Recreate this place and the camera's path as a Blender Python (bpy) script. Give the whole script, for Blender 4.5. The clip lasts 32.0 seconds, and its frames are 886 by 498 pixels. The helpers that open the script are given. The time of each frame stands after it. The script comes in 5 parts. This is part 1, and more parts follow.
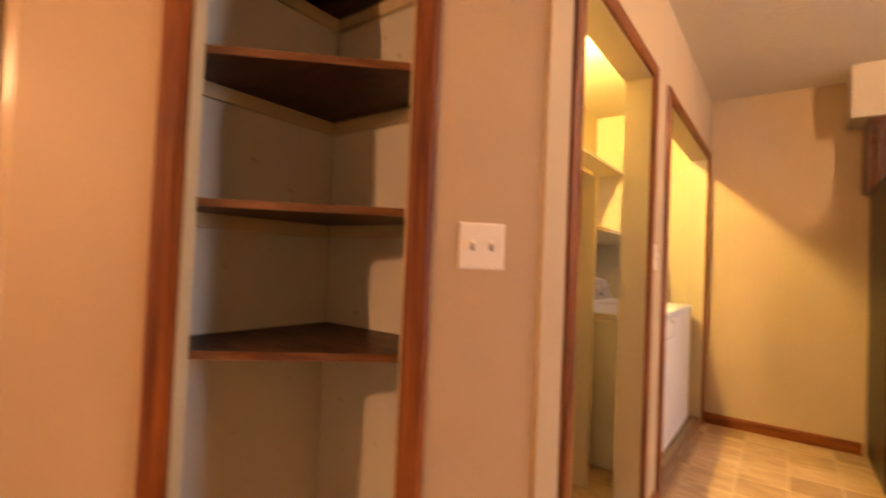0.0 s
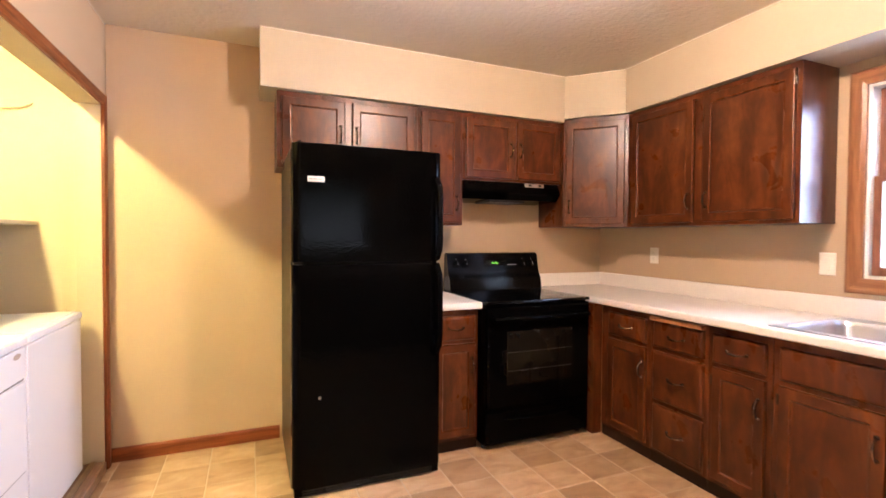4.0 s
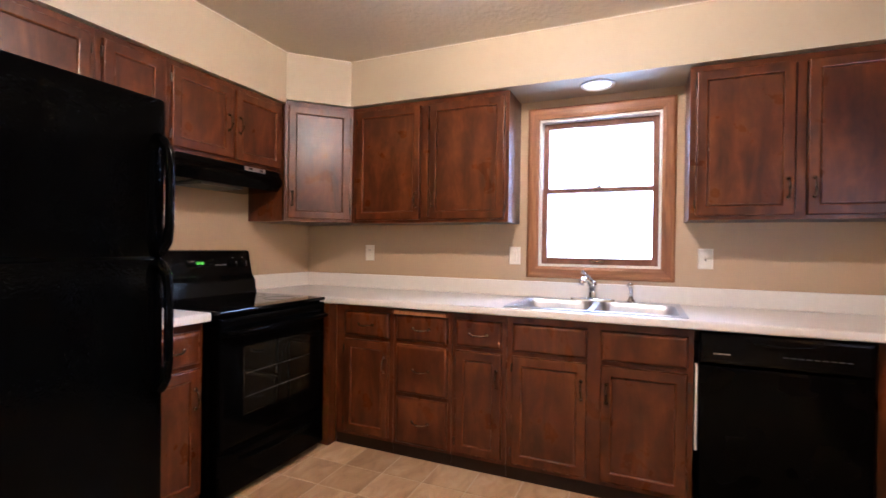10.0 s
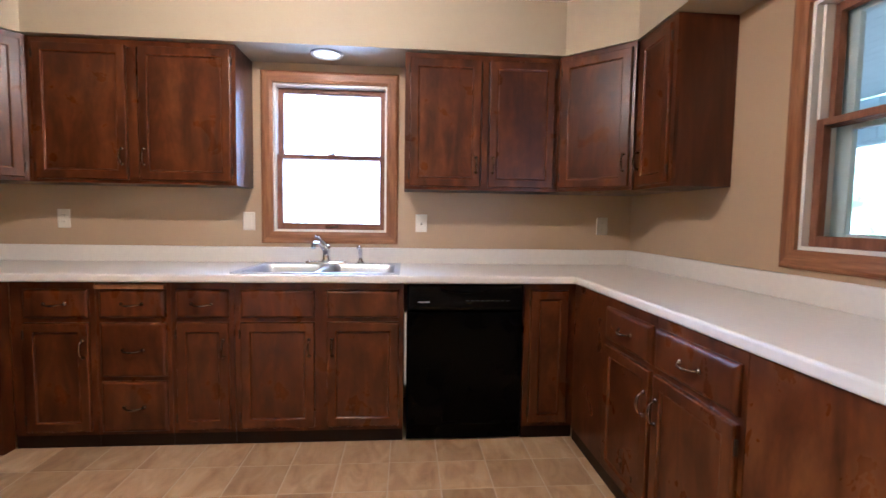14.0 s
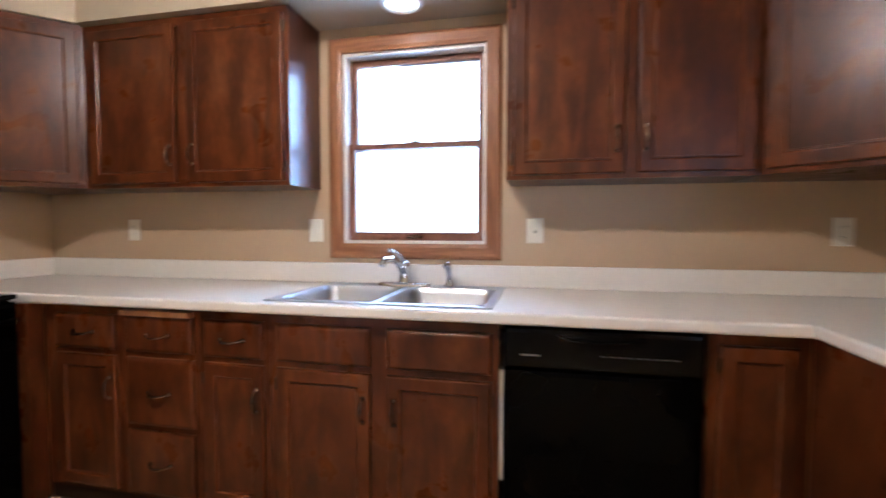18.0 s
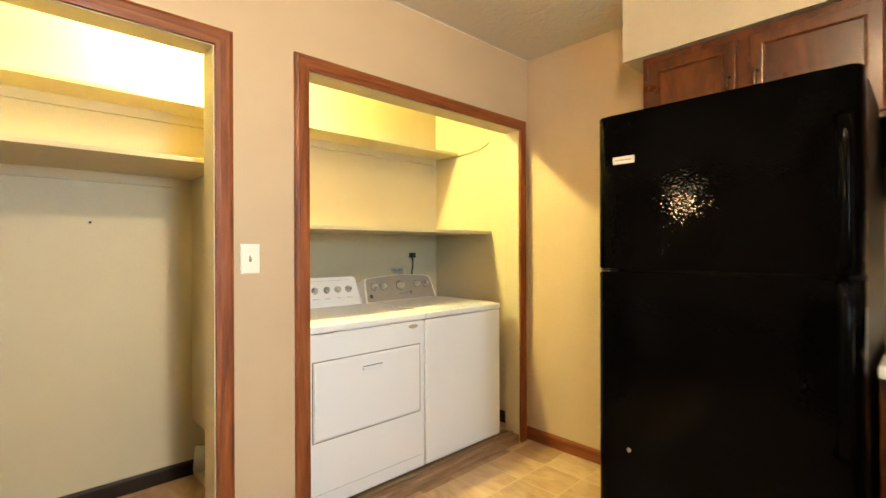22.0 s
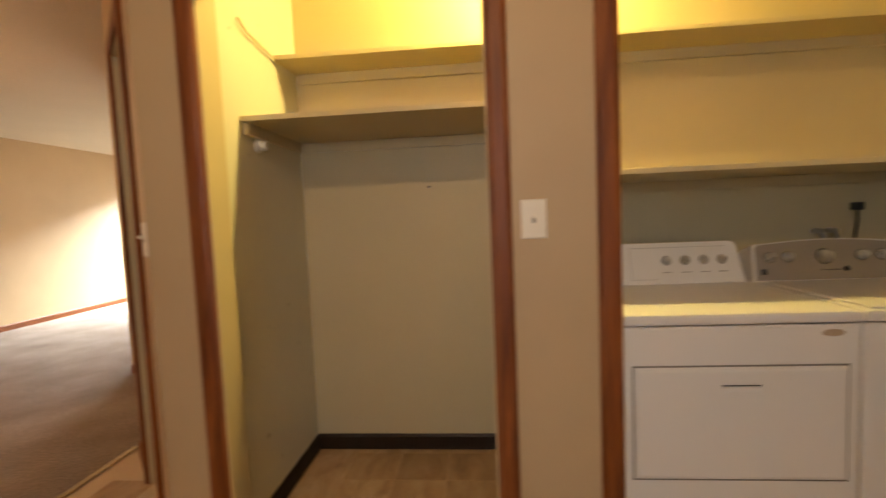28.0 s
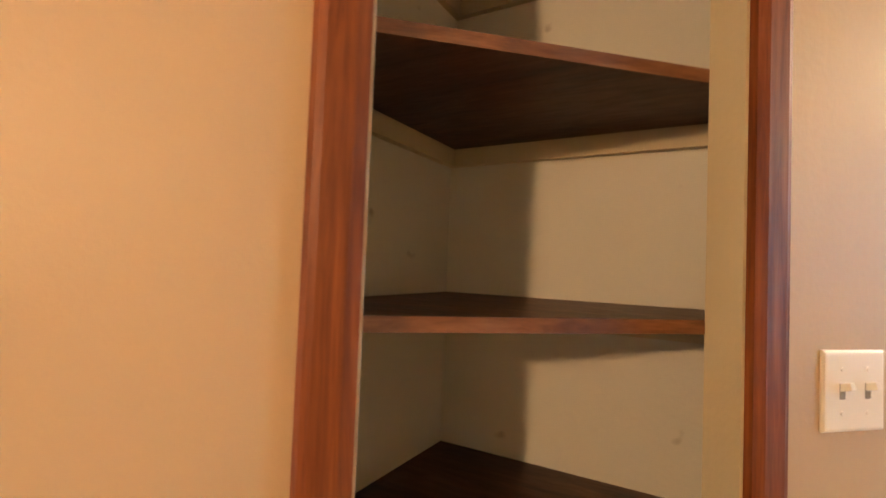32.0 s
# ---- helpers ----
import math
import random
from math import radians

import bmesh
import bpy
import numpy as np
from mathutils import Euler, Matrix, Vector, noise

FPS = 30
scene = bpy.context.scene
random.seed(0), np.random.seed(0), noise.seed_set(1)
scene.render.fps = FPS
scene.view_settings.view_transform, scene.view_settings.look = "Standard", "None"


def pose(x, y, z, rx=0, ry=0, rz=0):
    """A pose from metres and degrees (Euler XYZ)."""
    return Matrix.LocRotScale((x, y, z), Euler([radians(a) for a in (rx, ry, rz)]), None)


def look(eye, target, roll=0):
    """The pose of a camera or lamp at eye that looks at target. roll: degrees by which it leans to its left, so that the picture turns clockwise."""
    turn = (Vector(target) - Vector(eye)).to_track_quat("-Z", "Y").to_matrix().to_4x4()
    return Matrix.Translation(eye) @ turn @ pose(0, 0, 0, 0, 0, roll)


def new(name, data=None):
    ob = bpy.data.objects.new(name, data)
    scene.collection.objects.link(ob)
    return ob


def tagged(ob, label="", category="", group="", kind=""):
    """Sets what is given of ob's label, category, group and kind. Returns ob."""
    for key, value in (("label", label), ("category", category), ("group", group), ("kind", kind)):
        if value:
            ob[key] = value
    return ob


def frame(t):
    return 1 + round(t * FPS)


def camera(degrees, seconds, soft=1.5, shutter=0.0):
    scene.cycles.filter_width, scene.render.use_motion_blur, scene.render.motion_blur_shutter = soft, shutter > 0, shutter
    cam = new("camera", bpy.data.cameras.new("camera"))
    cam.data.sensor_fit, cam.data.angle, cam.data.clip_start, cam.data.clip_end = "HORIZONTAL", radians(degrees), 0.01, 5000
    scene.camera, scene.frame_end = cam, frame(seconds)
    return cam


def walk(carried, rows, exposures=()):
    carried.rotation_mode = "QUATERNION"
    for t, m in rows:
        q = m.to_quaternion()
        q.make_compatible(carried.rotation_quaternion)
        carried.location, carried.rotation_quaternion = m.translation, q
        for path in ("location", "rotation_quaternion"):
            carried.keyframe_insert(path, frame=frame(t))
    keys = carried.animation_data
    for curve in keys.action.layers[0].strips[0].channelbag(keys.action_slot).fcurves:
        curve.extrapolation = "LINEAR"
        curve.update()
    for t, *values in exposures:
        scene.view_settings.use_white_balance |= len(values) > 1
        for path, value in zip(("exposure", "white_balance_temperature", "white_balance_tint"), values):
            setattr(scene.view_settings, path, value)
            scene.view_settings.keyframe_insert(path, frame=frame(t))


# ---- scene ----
cam = camera(87.44, 32.0, soft=1.5, shutter=0.5)
ROWS = [
    (0, pose(-2.913, -3.960, 1.150, 91.41, -2.39, 36.40)),
    (0.5, look((-2.840, -3.884, 1.107), (-3.705, -2.082, 1.031), 2.30)),
    (1, look((-2.806, -3.855, 1.113), (-3.326, -1.925, 1.023), 1.93)),
    (1.5, look((-2.624, -3.854, 1.134), (-2.922, -1.879, 1.038), 0.52)),
    (2, look((-2.730, -3.819, 1.162), (-2.654, -1.823, 1.052), -0.72)),
    (2.5, look((-2.832, -3.748, 1.182), (-2.371, -1.808, 1.024), -0.65)),
    (3, look((-2.682, -3.620, 1.189), (-2.020, -1.734, 1.108), -0.01)),
    (3.5, look((-2.662, -3.315, 1.236), (-1.922, -1.459, 1.150), 0.44)),
    (5.5, pose(-2.783, -2.527, 1.381, 93.41, 1.14, -26.34)),
    (6, look((-2.885, -2.383, 1.389), (-1.762, -0.729, 1.457), -1.70)),
    (6.5, look((-2.949, -2.209, 1.385), (-1.601, -0.732, 1.425), -1.97)),
    (7, look((-2.945, -2.226, 1.341), (-1.503, -0.841, 1.380), -1.58)),
    (7.5, look((-2.975, -2.237, 1.325), (-1.447, -0.946, 1.349), -0.84)),
    (8, look((-2.935, -2.197, 1.329), (-1.330, -1.003, 1.342), -0.28)),
    (8.5, look((-2.936, -2.268, 1.304), (-1.277, -1.151, 1.307), 0.28)),
    (9, look((-2.927, -2.290, 1.299), (-1.201, -1.281, 1.285), 0.60)),
    (9.5, look((-2.919, -2.298, 1.300), (-1.125, -1.416, 1.262), 0.41)),
    (10, look((-2.892, -2.375, 1.212), (-1.053, -1.587, 1.205), 0.78)),
    (10.5, look((-2.885, -2.464, 1.246), (-1.013, -1.762, 1.187), 0.78)),
    (11, look((-2.886, -2.505, 1.199), (-0.975, -1.918, 1.146), 0.78)),
    (11.5, look((-2.882, -2.545, 1.156), (-0.937, -2.079, 1.107), 0.75)),
    (12, look((-2.901, -2.563, 1.192), (-0.931, -2.228, 1.094), 0.56)),
    (12.5, look((-2.930, -2.562, 1.211), (-0.943, -2.370, 1.081), 0.57)),
    (13, look((-2.956, -2.558, 1.189), (-0.960, -2.507, 1.061), 0.74)),
    (13.5, look((-2.958, -2.579, 1.204), (-0.964, -2.635, 1.065), 0.80)),
    (14, look((-2.951, -2.602, 1.204), (-0.961, -2.761, 1.070), 0.90)),
    (14.5, look((-2.934, -2.639, 1.209), (-0.953, -2.882, 1.074), 0.76)),
    (16.5, look((-2.737, -2.713, 1.223), (-0.758, -2.964, 1.083), -0.26)),
    (17, look((-2.601, -2.757, 1.222), (-0.609, -2.870, 1.079), -0.70)),
    (17.5, look((-2.395, -2.796, 1.164), (-0.400, -2.700, 1.071), -1.02)),
    (18, look((-2.108, -2.736, 1.184), (-0.156, -2.310, 1.089), 0.05)),
    (18.5, pose(-1.942, -2.591, 1.137, 84.77, -2.20, -61.35)),
    (19, pose(-1.523, -2.627, 1.178, 85.54, -1.33, -32.98)),
    (19.5, look((-1.214, -2.617, 1.310), (-1.092, -0.634, 1.081), 0.09)),
    (20, look((-1.184, -2.572, 1.231), (-1.777, -0.666, 1.096), 1.42)),
    (20.5, look((-1.212, -2.670, 1.194), (-2.247, -0.962, 1.084), 0.81)),
    (21, look((-1.326, -2.612, 1.218), (-2.631, -1.098, 1.144), 0.38)),
    (21.5, look((-1.487, -2.538, 1.232), (-2.878, -1.101, 1.192), 0.02)),
    (22, look((-1.615, -2.409, 1.242), (-3.068, -1.036, 1.239), -0.20)),
    (22.5, look((-1.671, -2.190, 1.220), (-3.265, -0.983, 1.273), 0.87)),
    (23, look((-1.756, -1.983, 1.250), (-3.474, -0.959, 1.279), 1.94)),
    (23.5, pose(-1.935, -1.864, 1.262, 90.81, -1.35, 63.76)),
    (24, pose(-2.061, -1.741, 1.266, 91.70, -1.08, 69.66)),
    (24.5, pose(-2.100, -1.603, 1.293, 91.78, -1.65, 76.39)),
    (26.5, pose(-2.072, -1.392, 1.241, 91.61, 0.16, 85.62)),
    (27, pose(-2.061, -1.424, 1.206, 89.51, 0.66, 87.56)),
    (27.5, pose(-2.042, -1.594, 1.192, 88.11, 0.96, 89.72)),
    (28, pose(-2.045, -1.883, 1.224, 85.94, 2.41, 94.88)),
    (28.5, pose(-2.166, -2.184, 1.230, 85.93, 3.16, 102.51)),
    (28.9, pose(-2.347, -2.475, 1.188, 85.41, 0.70, 108.79)),
    (29.2, pose(-2.448, -2.692, 1.187, 86.03, -0.49, 108.62)),
    (30, look((-2.821, -3.271, 1.168), (-4.812, -3.317, 0.990), 0.9)),
    (30.4, pose(-3.111, -3.405, 1.181, 85.84, 0.26, 81.37)),
    (30.8, pose(-3.228, -3.642, 1.217, 87.76, 0.55, 64.40)),
    (31.2, pose(-3.351, -3.745, 1.281, 89.07, 1.10, 52.94)),
    (32, pose(-3.677, -3.864, 1.340, 92.04, -2.22, 29.82)),
]
EXPOSURES = [  # seconds, stops, kelvin, tint
    (0.0, -0.90, 9100, 39), (1.0, -0.44, 7000, 31), (2.0, -0.32, 6450, 29), (3.0, -0.14, 6100, 28), (6.0, -0.26, 5450, 26), (7.0, 0.10, 5200, 26), (8.0, -0.04, 5030, 23), (9.0, -0.38, 5050, 21), (10.0, -0.55, 5050, 21), (12.0, -0.62, 4950, 20),
    (14.5, -0.80, 4780, 15), (16.5, -0.84, 4680, 11), (18.0, -0.82, 4720, 13), (19.2, -0.60, 4800, 15), (20.0, -0.15, 4850, 15), (20.6, -0.25, 5450, 6), (21.5, -0.42, 6300, 3), (23.0, -1.03, 7500, 6),
    (24.5, -1.45, 9000, 12), (26.5, -2.32, 11800, 21), (28.0, -2.10, 9000, 20), (29.2, -1.84, 8100, 13), (30.0, -2.22, 7350, 10), (30.4, -2.10, 6950, 7), (30.8, -1.32, 7600, -4), (31.2, -1.12, 7200, -2), (32.0, -0.60, 6550, 9)]
walk(cam, ROWS, EXPOSURES)

# ---- world, sun and lamps ----
world = bpy.data.worlds.new("sky")
scene.world = world
world.use_nodes = True
wn = world.node_tree
sky = wn.nodes.new("ShaderNodeTexSky")
sky.sky_type = "NISHITA"
sky.sun_disc = False
sky.sun_elevation, sky.sun_rotation = radians(45), radians(170)
wn.links.new(sky.outputs[0], wn.nodes["Background"].inputs[0])
wn.nodes["Background"].inputs[1].default_value = 0.15


def lamp(name, kind, m, energy, color, **sets):
    data = bpy.data.lights.new(name, kind)
    data.energy, data.color = energy, color
    if "size" in sets:
        data.shape, data.size, data.size_y = "RECTANGLE", sets["size"][0], sets["size"][1]
    if "radius" in sets:
        data.shadow_soft_size = sets["radius"]
    if "angle" in sets:
        data.angle = sets["angle"]
    ob = new(name, data)
    ob.matrix_world = m
    return ob


lamp("sun", "SUN", look((2.1, -14, 13), (0, -2, 1)), 5.0, (1, 0.95, 0.86), angle=radians(0.6))
KITCHEN_LAMP = (-1.68, -1.98, 2.345)
lamp("kitchen_bulb", "POINT", pose(*KITCHEN_LAMP), 185, (1.0, 0.76, 0.50), radius=0.035)
lamp("closet_bulb", "POINT", pose(-3.835, -1.68, 2.285), 340, (1.0, 0.88, 0.33), radius=0.035)
lamp("sink_bulb", "SPOT", look((-0.185, -2.138, 2.110), (-0.185, -2.138, 0)), 10, (1.0, 0.80, 0.58), radius=0.04).data.spot_size = radians(140)
lamp("fan_bulb", "POINT", pose(-3.88, -5.74, 1.82), 172, (1.0, 0.58, 0.29), radius=0.05)
lamp("stair_bulb", "POINT", pose(-6.9, -4.1, 2.2), 130, (1.0, 0.66, 0.34), radius=0.06)
lamp("basement_bulb", "POINT", pose(-9.7, -3.95, -1.05), 22, (1.0, 0.93, 0.80), radius=0.06)
# daylight in the sink window and from outside the living room opening
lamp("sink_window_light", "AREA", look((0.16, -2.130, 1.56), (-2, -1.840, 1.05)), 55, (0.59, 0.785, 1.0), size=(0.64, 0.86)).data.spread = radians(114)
lamp("living_window_light", "AREA", look((-11.7, -6.50, 3.10), (-8.6, -6.80, 0.6)), 17000, (0.62, 0.81, 1.0), size=(2.4, 1.2))
# unseen fill added inside the bathroom, which has no window of its own
lamp("bathroom_window_light", "AREA", look((-6.2, -12.4, 1.6), (-7.4, -9.6, 1.0)), 1500, (0.86, 0.94, 1.0), size=(1.4, 1.2))
lamp("hall_bulb", "POINT", pose(-6.55, -8.5, 2.2), 22, (1.0, 0.62, 0.30), radius=0.06)

# ---- materials ----


def material(name, rough=0.5, metal=0.0, spec=0.5):
    m = bpy.data.materials.new(name)
    m.use_nodes = True
    b = m.node_tree.nodes["Principled BSDF"]
    b.inputs["Roughness"].default_value, b.inputs["Metallic"].default_value = rough, metal
    b.inputs["Specular IOR Level"].default_value = spec
    return m, m.node_tree, b


def nd(t, kind, **values):
    n = t.nodes.new(kind)
    for k, v in values.items():
        if k in n.inputs:
            n.inputs[k].default_value = v
    return n


def coords(t, scale=(1, 1, 1), rot=(0, 0, 0)):
    c = t.nodes.new("ShaderNodeTexCoord")
    m = t.nodes.new("ShaderNodeMapping")
    m.inputs["Scale"].default_value = scale
    m.inputs["Rotation"].default_value = [radians(a) for a in rot]
    t.links.new(c.outputs["Object"], m.inputs[0])
    return m.outputs[0]


def ramp(t, source, stops):
    r = t.nodes.new("ShaderNodeValToRGB")
    e = r.color_ramp.elements
    e[0].position, e[0].color = stops[0][0], (*stops[0][1], 1)
    e[1].position, e[1].color = stops[-1][0], (*stops[-1][1], 1)
    for p, c in stops[1:-1]:
        x = e.new(p)
        x.color = (*c, 1)
    t.links.new(source, r.inputs[0])
    return r.outputs[0]


def mixed(t, a, b, fac, mode="MIX"):
    m = t.nodes.new("ShaderNodeMix")
    m.data_type, m.blend_type = "RGBA", mode
    for sock, v in ((m.inputs[0], fac), (m.inputs[6], a), (m.inputs[7], b)):
        if isinstance(v, (int, float)):
            sock.default_value = v
        elif isinstance(v, tuple):
            sock.default_value = (*v, 1)
        else:
            t.links.new(v, sock)
    return m.outputs[2]


def bump(t, b, source, strength, distance):
    n = nd(t, "ShaderNodeBump", Strength=strength, Distance=distance)
    t.links.new(source, n.inputs["Height"])
    t.links.new(n.outputs[0], b.inputs["Normal"])


def noise_of(t, v, scale, detail=4, rough=0.5, out=0, **k):
    n = nd(t, "ShaderNodeTexNoise", Scale=scale, Detail=detail, Roughness=rough, **k)
    t.links.new(v, n.inputs["Vector"])
    return n.outputs[out]


def paint(name, color, rough=0.55, grain=0.25, dist=0.002, scale=90, stain=0.10):
    m, t, b = material(name, rough, spec=0.35)
    v = coords(t)
    dark = tuple(c * (1 - stain) for c in color)
    c = ramp(t, noise_of(t, v, 1.6, 5), [(0.3, dark), (0.7, color)])
    t.links.new(c, b.inputs["Base Color"])
    bump(t, b, noise_of(t, v, scale, 3), grain, dist)
    return m


def wood(name, dark, mid, light, rough=0.35, stretch=(14, 14, 1.2), island=False, coat=0.0, streak=0.45, swirl=1.2, blotch=0.0):
    m, t, b = material(name, rough, spec=0.27)
    v = coords(t, stretch)
    if island:
        g = t.nodes.new("ShaderNodeNewGeometry")
        mul = nd(t, "ShaderNodeVectorMath")
        mul.operation = "SCALE"
        mul.inputs["Scale"].default_value = 20.0
        o = t.nodes.new("ShaderNodeObjectInfo")
        comb = t.nodes.new("ShaderNodeCombineXYZ")
        t.links.new(o.outputs["Random"], comb.inputs[0])
        t.links.new(g.outputs["Random Per Island"], comb.inputs[2])
        t.links.new(comb.outputs[0], mul.inputs[0])
        add = t.nodes.new("ShaderNodeVectorMath")
        t.links.new(v, add.inputs[0])
        t.links.new(mul.outputs[0], add.inputs[1])
        v = add.outputs[0]
    n1 = noise_of(t, v, 1.4, 6, 0.6, Distortion=swirl)
    n2 = noise_of(t, v, 9.0, 3, 0.6)
    base = ramp(t, n1, [(0.30, dark), (0.5, mid), (0.72, light)])
    fine = ramp(t, n2, [(0.35, (0.55, 0.5, 0.5)), (0.6, (1, 1, 1))])
    c = mixed(t, base, fine, streak, "MULTIPLY")
    if blotch:
        n3 = noise_of(t, coords(t, (1, 1, 0.75)), 7.0, 5, 0.62, Distortion=0.4)
        c = mixed(t, c, ramp(t, n3, [(0.30, (0.55, 0.50, 0.48)), (0.52, (1.0, 1.0, 1.0)), (0.72, (1.45, 1.55, 1.6))]), blotch, "MULTIPLY")
    t.links.new(c, b.inputs["Base Color"])
    rr = ramp(t, n3 if blotch else n2, [(0.3, (rough + 0.12,) * 3), (0.7, (rough,) * 3)])
    t.links.new(rr, b.inputs["Roughness"])
    b.inputs["Coat Weight"].default_value = coat
    b.inputs["Coat Roughness"].default_value = 0.25
    bump(t, b, noise_of(t, coords(t, (1, 1, 0.6)), 26.0, 4, 0.6) if blotch else n2, 0.34 if blotch else 0.12, 0.0012 if blotch else 0.001)
    return m


def plain(name, color, rough=0.4, metal=0.0, spec=0.5, var=0.05, scale=6.0, bumps=0.0, bscale=60.0):
    m, t, b = material(name, rough, metal, spec)
    v = coords(t)
    c = ramp(t, noise_of(t, v, scale, 4), [(0.3, tuple(x * (1 - var) for x in color)), (0.7, color)])
    t.links.new(c, b.inputs["Base Color"])
    r = ramp(t, noise_of(t, v, scale * 3, 3), [(0.3, (rough * 0.94,) * 3), (0.7, (min(1, rough * 1.06),) * 3)])
    t.links.new(r, b.inputs["Roughness"])
    if bumps:
        bump(t, b, noise_of(t, v, bscale, 3), bumps, 0.002)
    return m


def glowing(name, color, strength):
    m, t, b = material(name, 0.4)
    b.inputs["Base Color"].default_value = (*color, 1)
    b.inputs["Emission Color"].default_value = (*color, 1)
    b.inputs["Emission Strength"].default_value = strength
    return m


WALL = paint("tan_wall_paint", (0.50, 0.365, 0.222), 0.5)
CLOSET = paint("closet_wall_paint", (0.56, 0.470, 0.298), 0.5)
CEILING = paint("textured_ceiling_paint", (0.69, 0.620, 0.485), 0.7, 0.50, 0.009, 32, 0.05)
SOFFIT = paint("soffit_paint", (0.465, 0.392, 0.270), 0.5)
CAB = wood("dark_stained_cabinet_wood", (0.035, 0.0083, 0.0017), (0.076, 0.0198, 0.0041), (0.128, 0.0400, 0.0088), 0.25, (7, 7, 1.7), True, 0.03, 0.18, 0.8, 0.9)
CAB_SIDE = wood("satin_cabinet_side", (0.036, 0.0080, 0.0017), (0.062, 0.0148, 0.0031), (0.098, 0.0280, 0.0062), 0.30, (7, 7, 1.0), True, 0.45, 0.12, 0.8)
CAB_EDGE = wood("rubbed_glinting_cabinet_edge", (0.050, 0.0125, 0.0027), (0.098, 0.0275, 0.0060), (0.150, 0.0500, 0.0115), 0.20, (9, 9, 2.0), True, 0.20, 0.18, 0.8)
TRIM = wood("stained_trim_wood", (0.100, 0.0235, 0.0052), (0.190, 0.049, 0.0104), (0.29, 0.088, 0.021), 0.44, (18, 18, 1.1), True, 0.03, 0.45, 1.4)
SILL_WOOD = wood("worn_sill_wood", (0.12, 0.060, 0.030), (0.24, 0.140, 0.075), (0.36, 0.235, 0.140), 0.5, (1.2, 16, 16), True)
SHELF_EDGE = wood("worn_shelf_edge_wood", (0.07, 0.026, 0.011), (0.15, 0.062, 0.026), (0.24, 0.11, 0.05), 0.5, (3, 3, 20), True)
TRIM_H = wood("stained_trim_wood_level", (0.100, 0.0235, 0.0052), (0.190, 0.049, 0.0104), (0.29, 0.088, 0.021), 0.44, (1.1, 18, 18), True, 0.03, 0.45, 1.4)
OAK = wood("oak_window_wood", (0.16, 0.060, 0.020), (0.28, 0.118, 0.044), (0.39, 0.180, 0.074), 0.35, (14, 14, 1.0), True, 0.15)
OAK_H = wood("oak_window_wood_level", (0.16, 0.060, 0.020), (0.28, 0.118, 0.044), (0.39, 0.180, 0.074), 0.35, (1.0, 14, 14), True, 0.15)
SASH = wood("window_sash_wood", (0.13, 0.050, 0.026), (0.20, 0.084, 0.044), (0.27, 0.120, 0.066), 0.4, (10, 10, 2.0), True)
SHELFWOOD = wood("pantry_shelf_wood", (0.027, 0.0095, 0.0045), (0.065, 0.0235, 0.0105), (0.122, 0.049, 0.021), 0.4, (2.0, 12, 12), True)
SCUFFED, st_, sb_ = material("scuffed_pantry_paint", 0.5, spec=0.35)
sv_ = coords(st_)
sc_ = ramp(st_, noise_of(st_, sv_, 1.6, 5), [(0.3, (0.59, 0.580, 0.50)), (0.7, (0.66, 0.645, 0.555))])
sp_ = ramp(st_, noise_of(st_, sv_, 13.0, 2, 0.5), [(0.70, (1, 1, 1)), (0.78, (0.45, 0.40, 0.36))])
st_.links.new(mixed(st_, sc_, sp_, 0.8, "MULTIPLY"), sb_.inputs["Base Color"])
bump(st_, sb_, noise_of(st_, sv_, 90, 3), 0.25, 0.002)
LAMINATE = plain("white_laminate", (0.80, 0.76, 0.70), 0.32, var=0.04, scale=40)
BLACK = plain("black_enamel", (0.0012, 0.0012, 0.0012), 0.10, spec=0.035, var=0.3)
BLACK_GLOSS = plain("glossy_black_control_panel", (0.003, 0.003, 0.003), 0.14, spec=0.11, var=0.2)
SILVERED = plain("silvered_badge", (0.72, 0.71, 0.67), 0.30, 0.55, var=0.1)
BLACK_TEX = plain("textured_black_door", (0.0008, 0.0008, 0.0008), 0.022, spec=0.038, var=0.2)
bt_ = BLACK_TEX.node_tree
bump(bt_, bt_.nodes["Principled BSDF"], noise_of(bt_, coords(bt_), 128, 0), 0.13, 0.002)
BLACK_SIDE = plain("black_appliance_side", (0.011, 0.0075, 0.0030), 0.34, spec=0.16, var=0.2)
GLASSY = plain("black_glass", (0.0015, 0.0015, 0.0015), 0.05, spec=0.15, var=0.2)
OVENGLASS = plain("oven_window_glass", (0.007, 0.006, 0.004), 0.06, spec=0.16, var=0.2)
CHROME = plain("chrome", (0.80, 0.80, 0.82), 0.10, 1.0, var=0.03)
STEEL = plain("brushed_stainless_steel", (0.60, 0.61, 0.64), 0.34, 1.0, var=0.04, scale=3)
BRONZE = plain("antique_bronze", (0.24, 0.17, 0.12), 0.2, 0.95, var=0.5, scale=60)
HINGE = plain("dull_bronze_hinge", (0.05, 0.034, 0.024), 0.45, 0.8, var=0.3, scale=60)
BRASS = plain("worn_brass", (0.42, 0.30, 0.15), 0.3, 0.9, var=0.2, scale=40)
WHITE_AP = plain("white_appliance_enamel", (0.74, 0.73, 0.71), 0.30, var=0.012, scale=2.0)
RING = plain("faint_burner_ring", (0.006, 0.006, 0.006), 0.25, spec=0.12)
GREY_PANEL = plain("silver_grey_control_panel", (0.30, 0.27, 0.24), 0.38, 0.2, var=0.06)
KNOB_GREY = plain("grey_knob_plastic", (0.52, 0.50, 0.46), 0.28, 0.4)
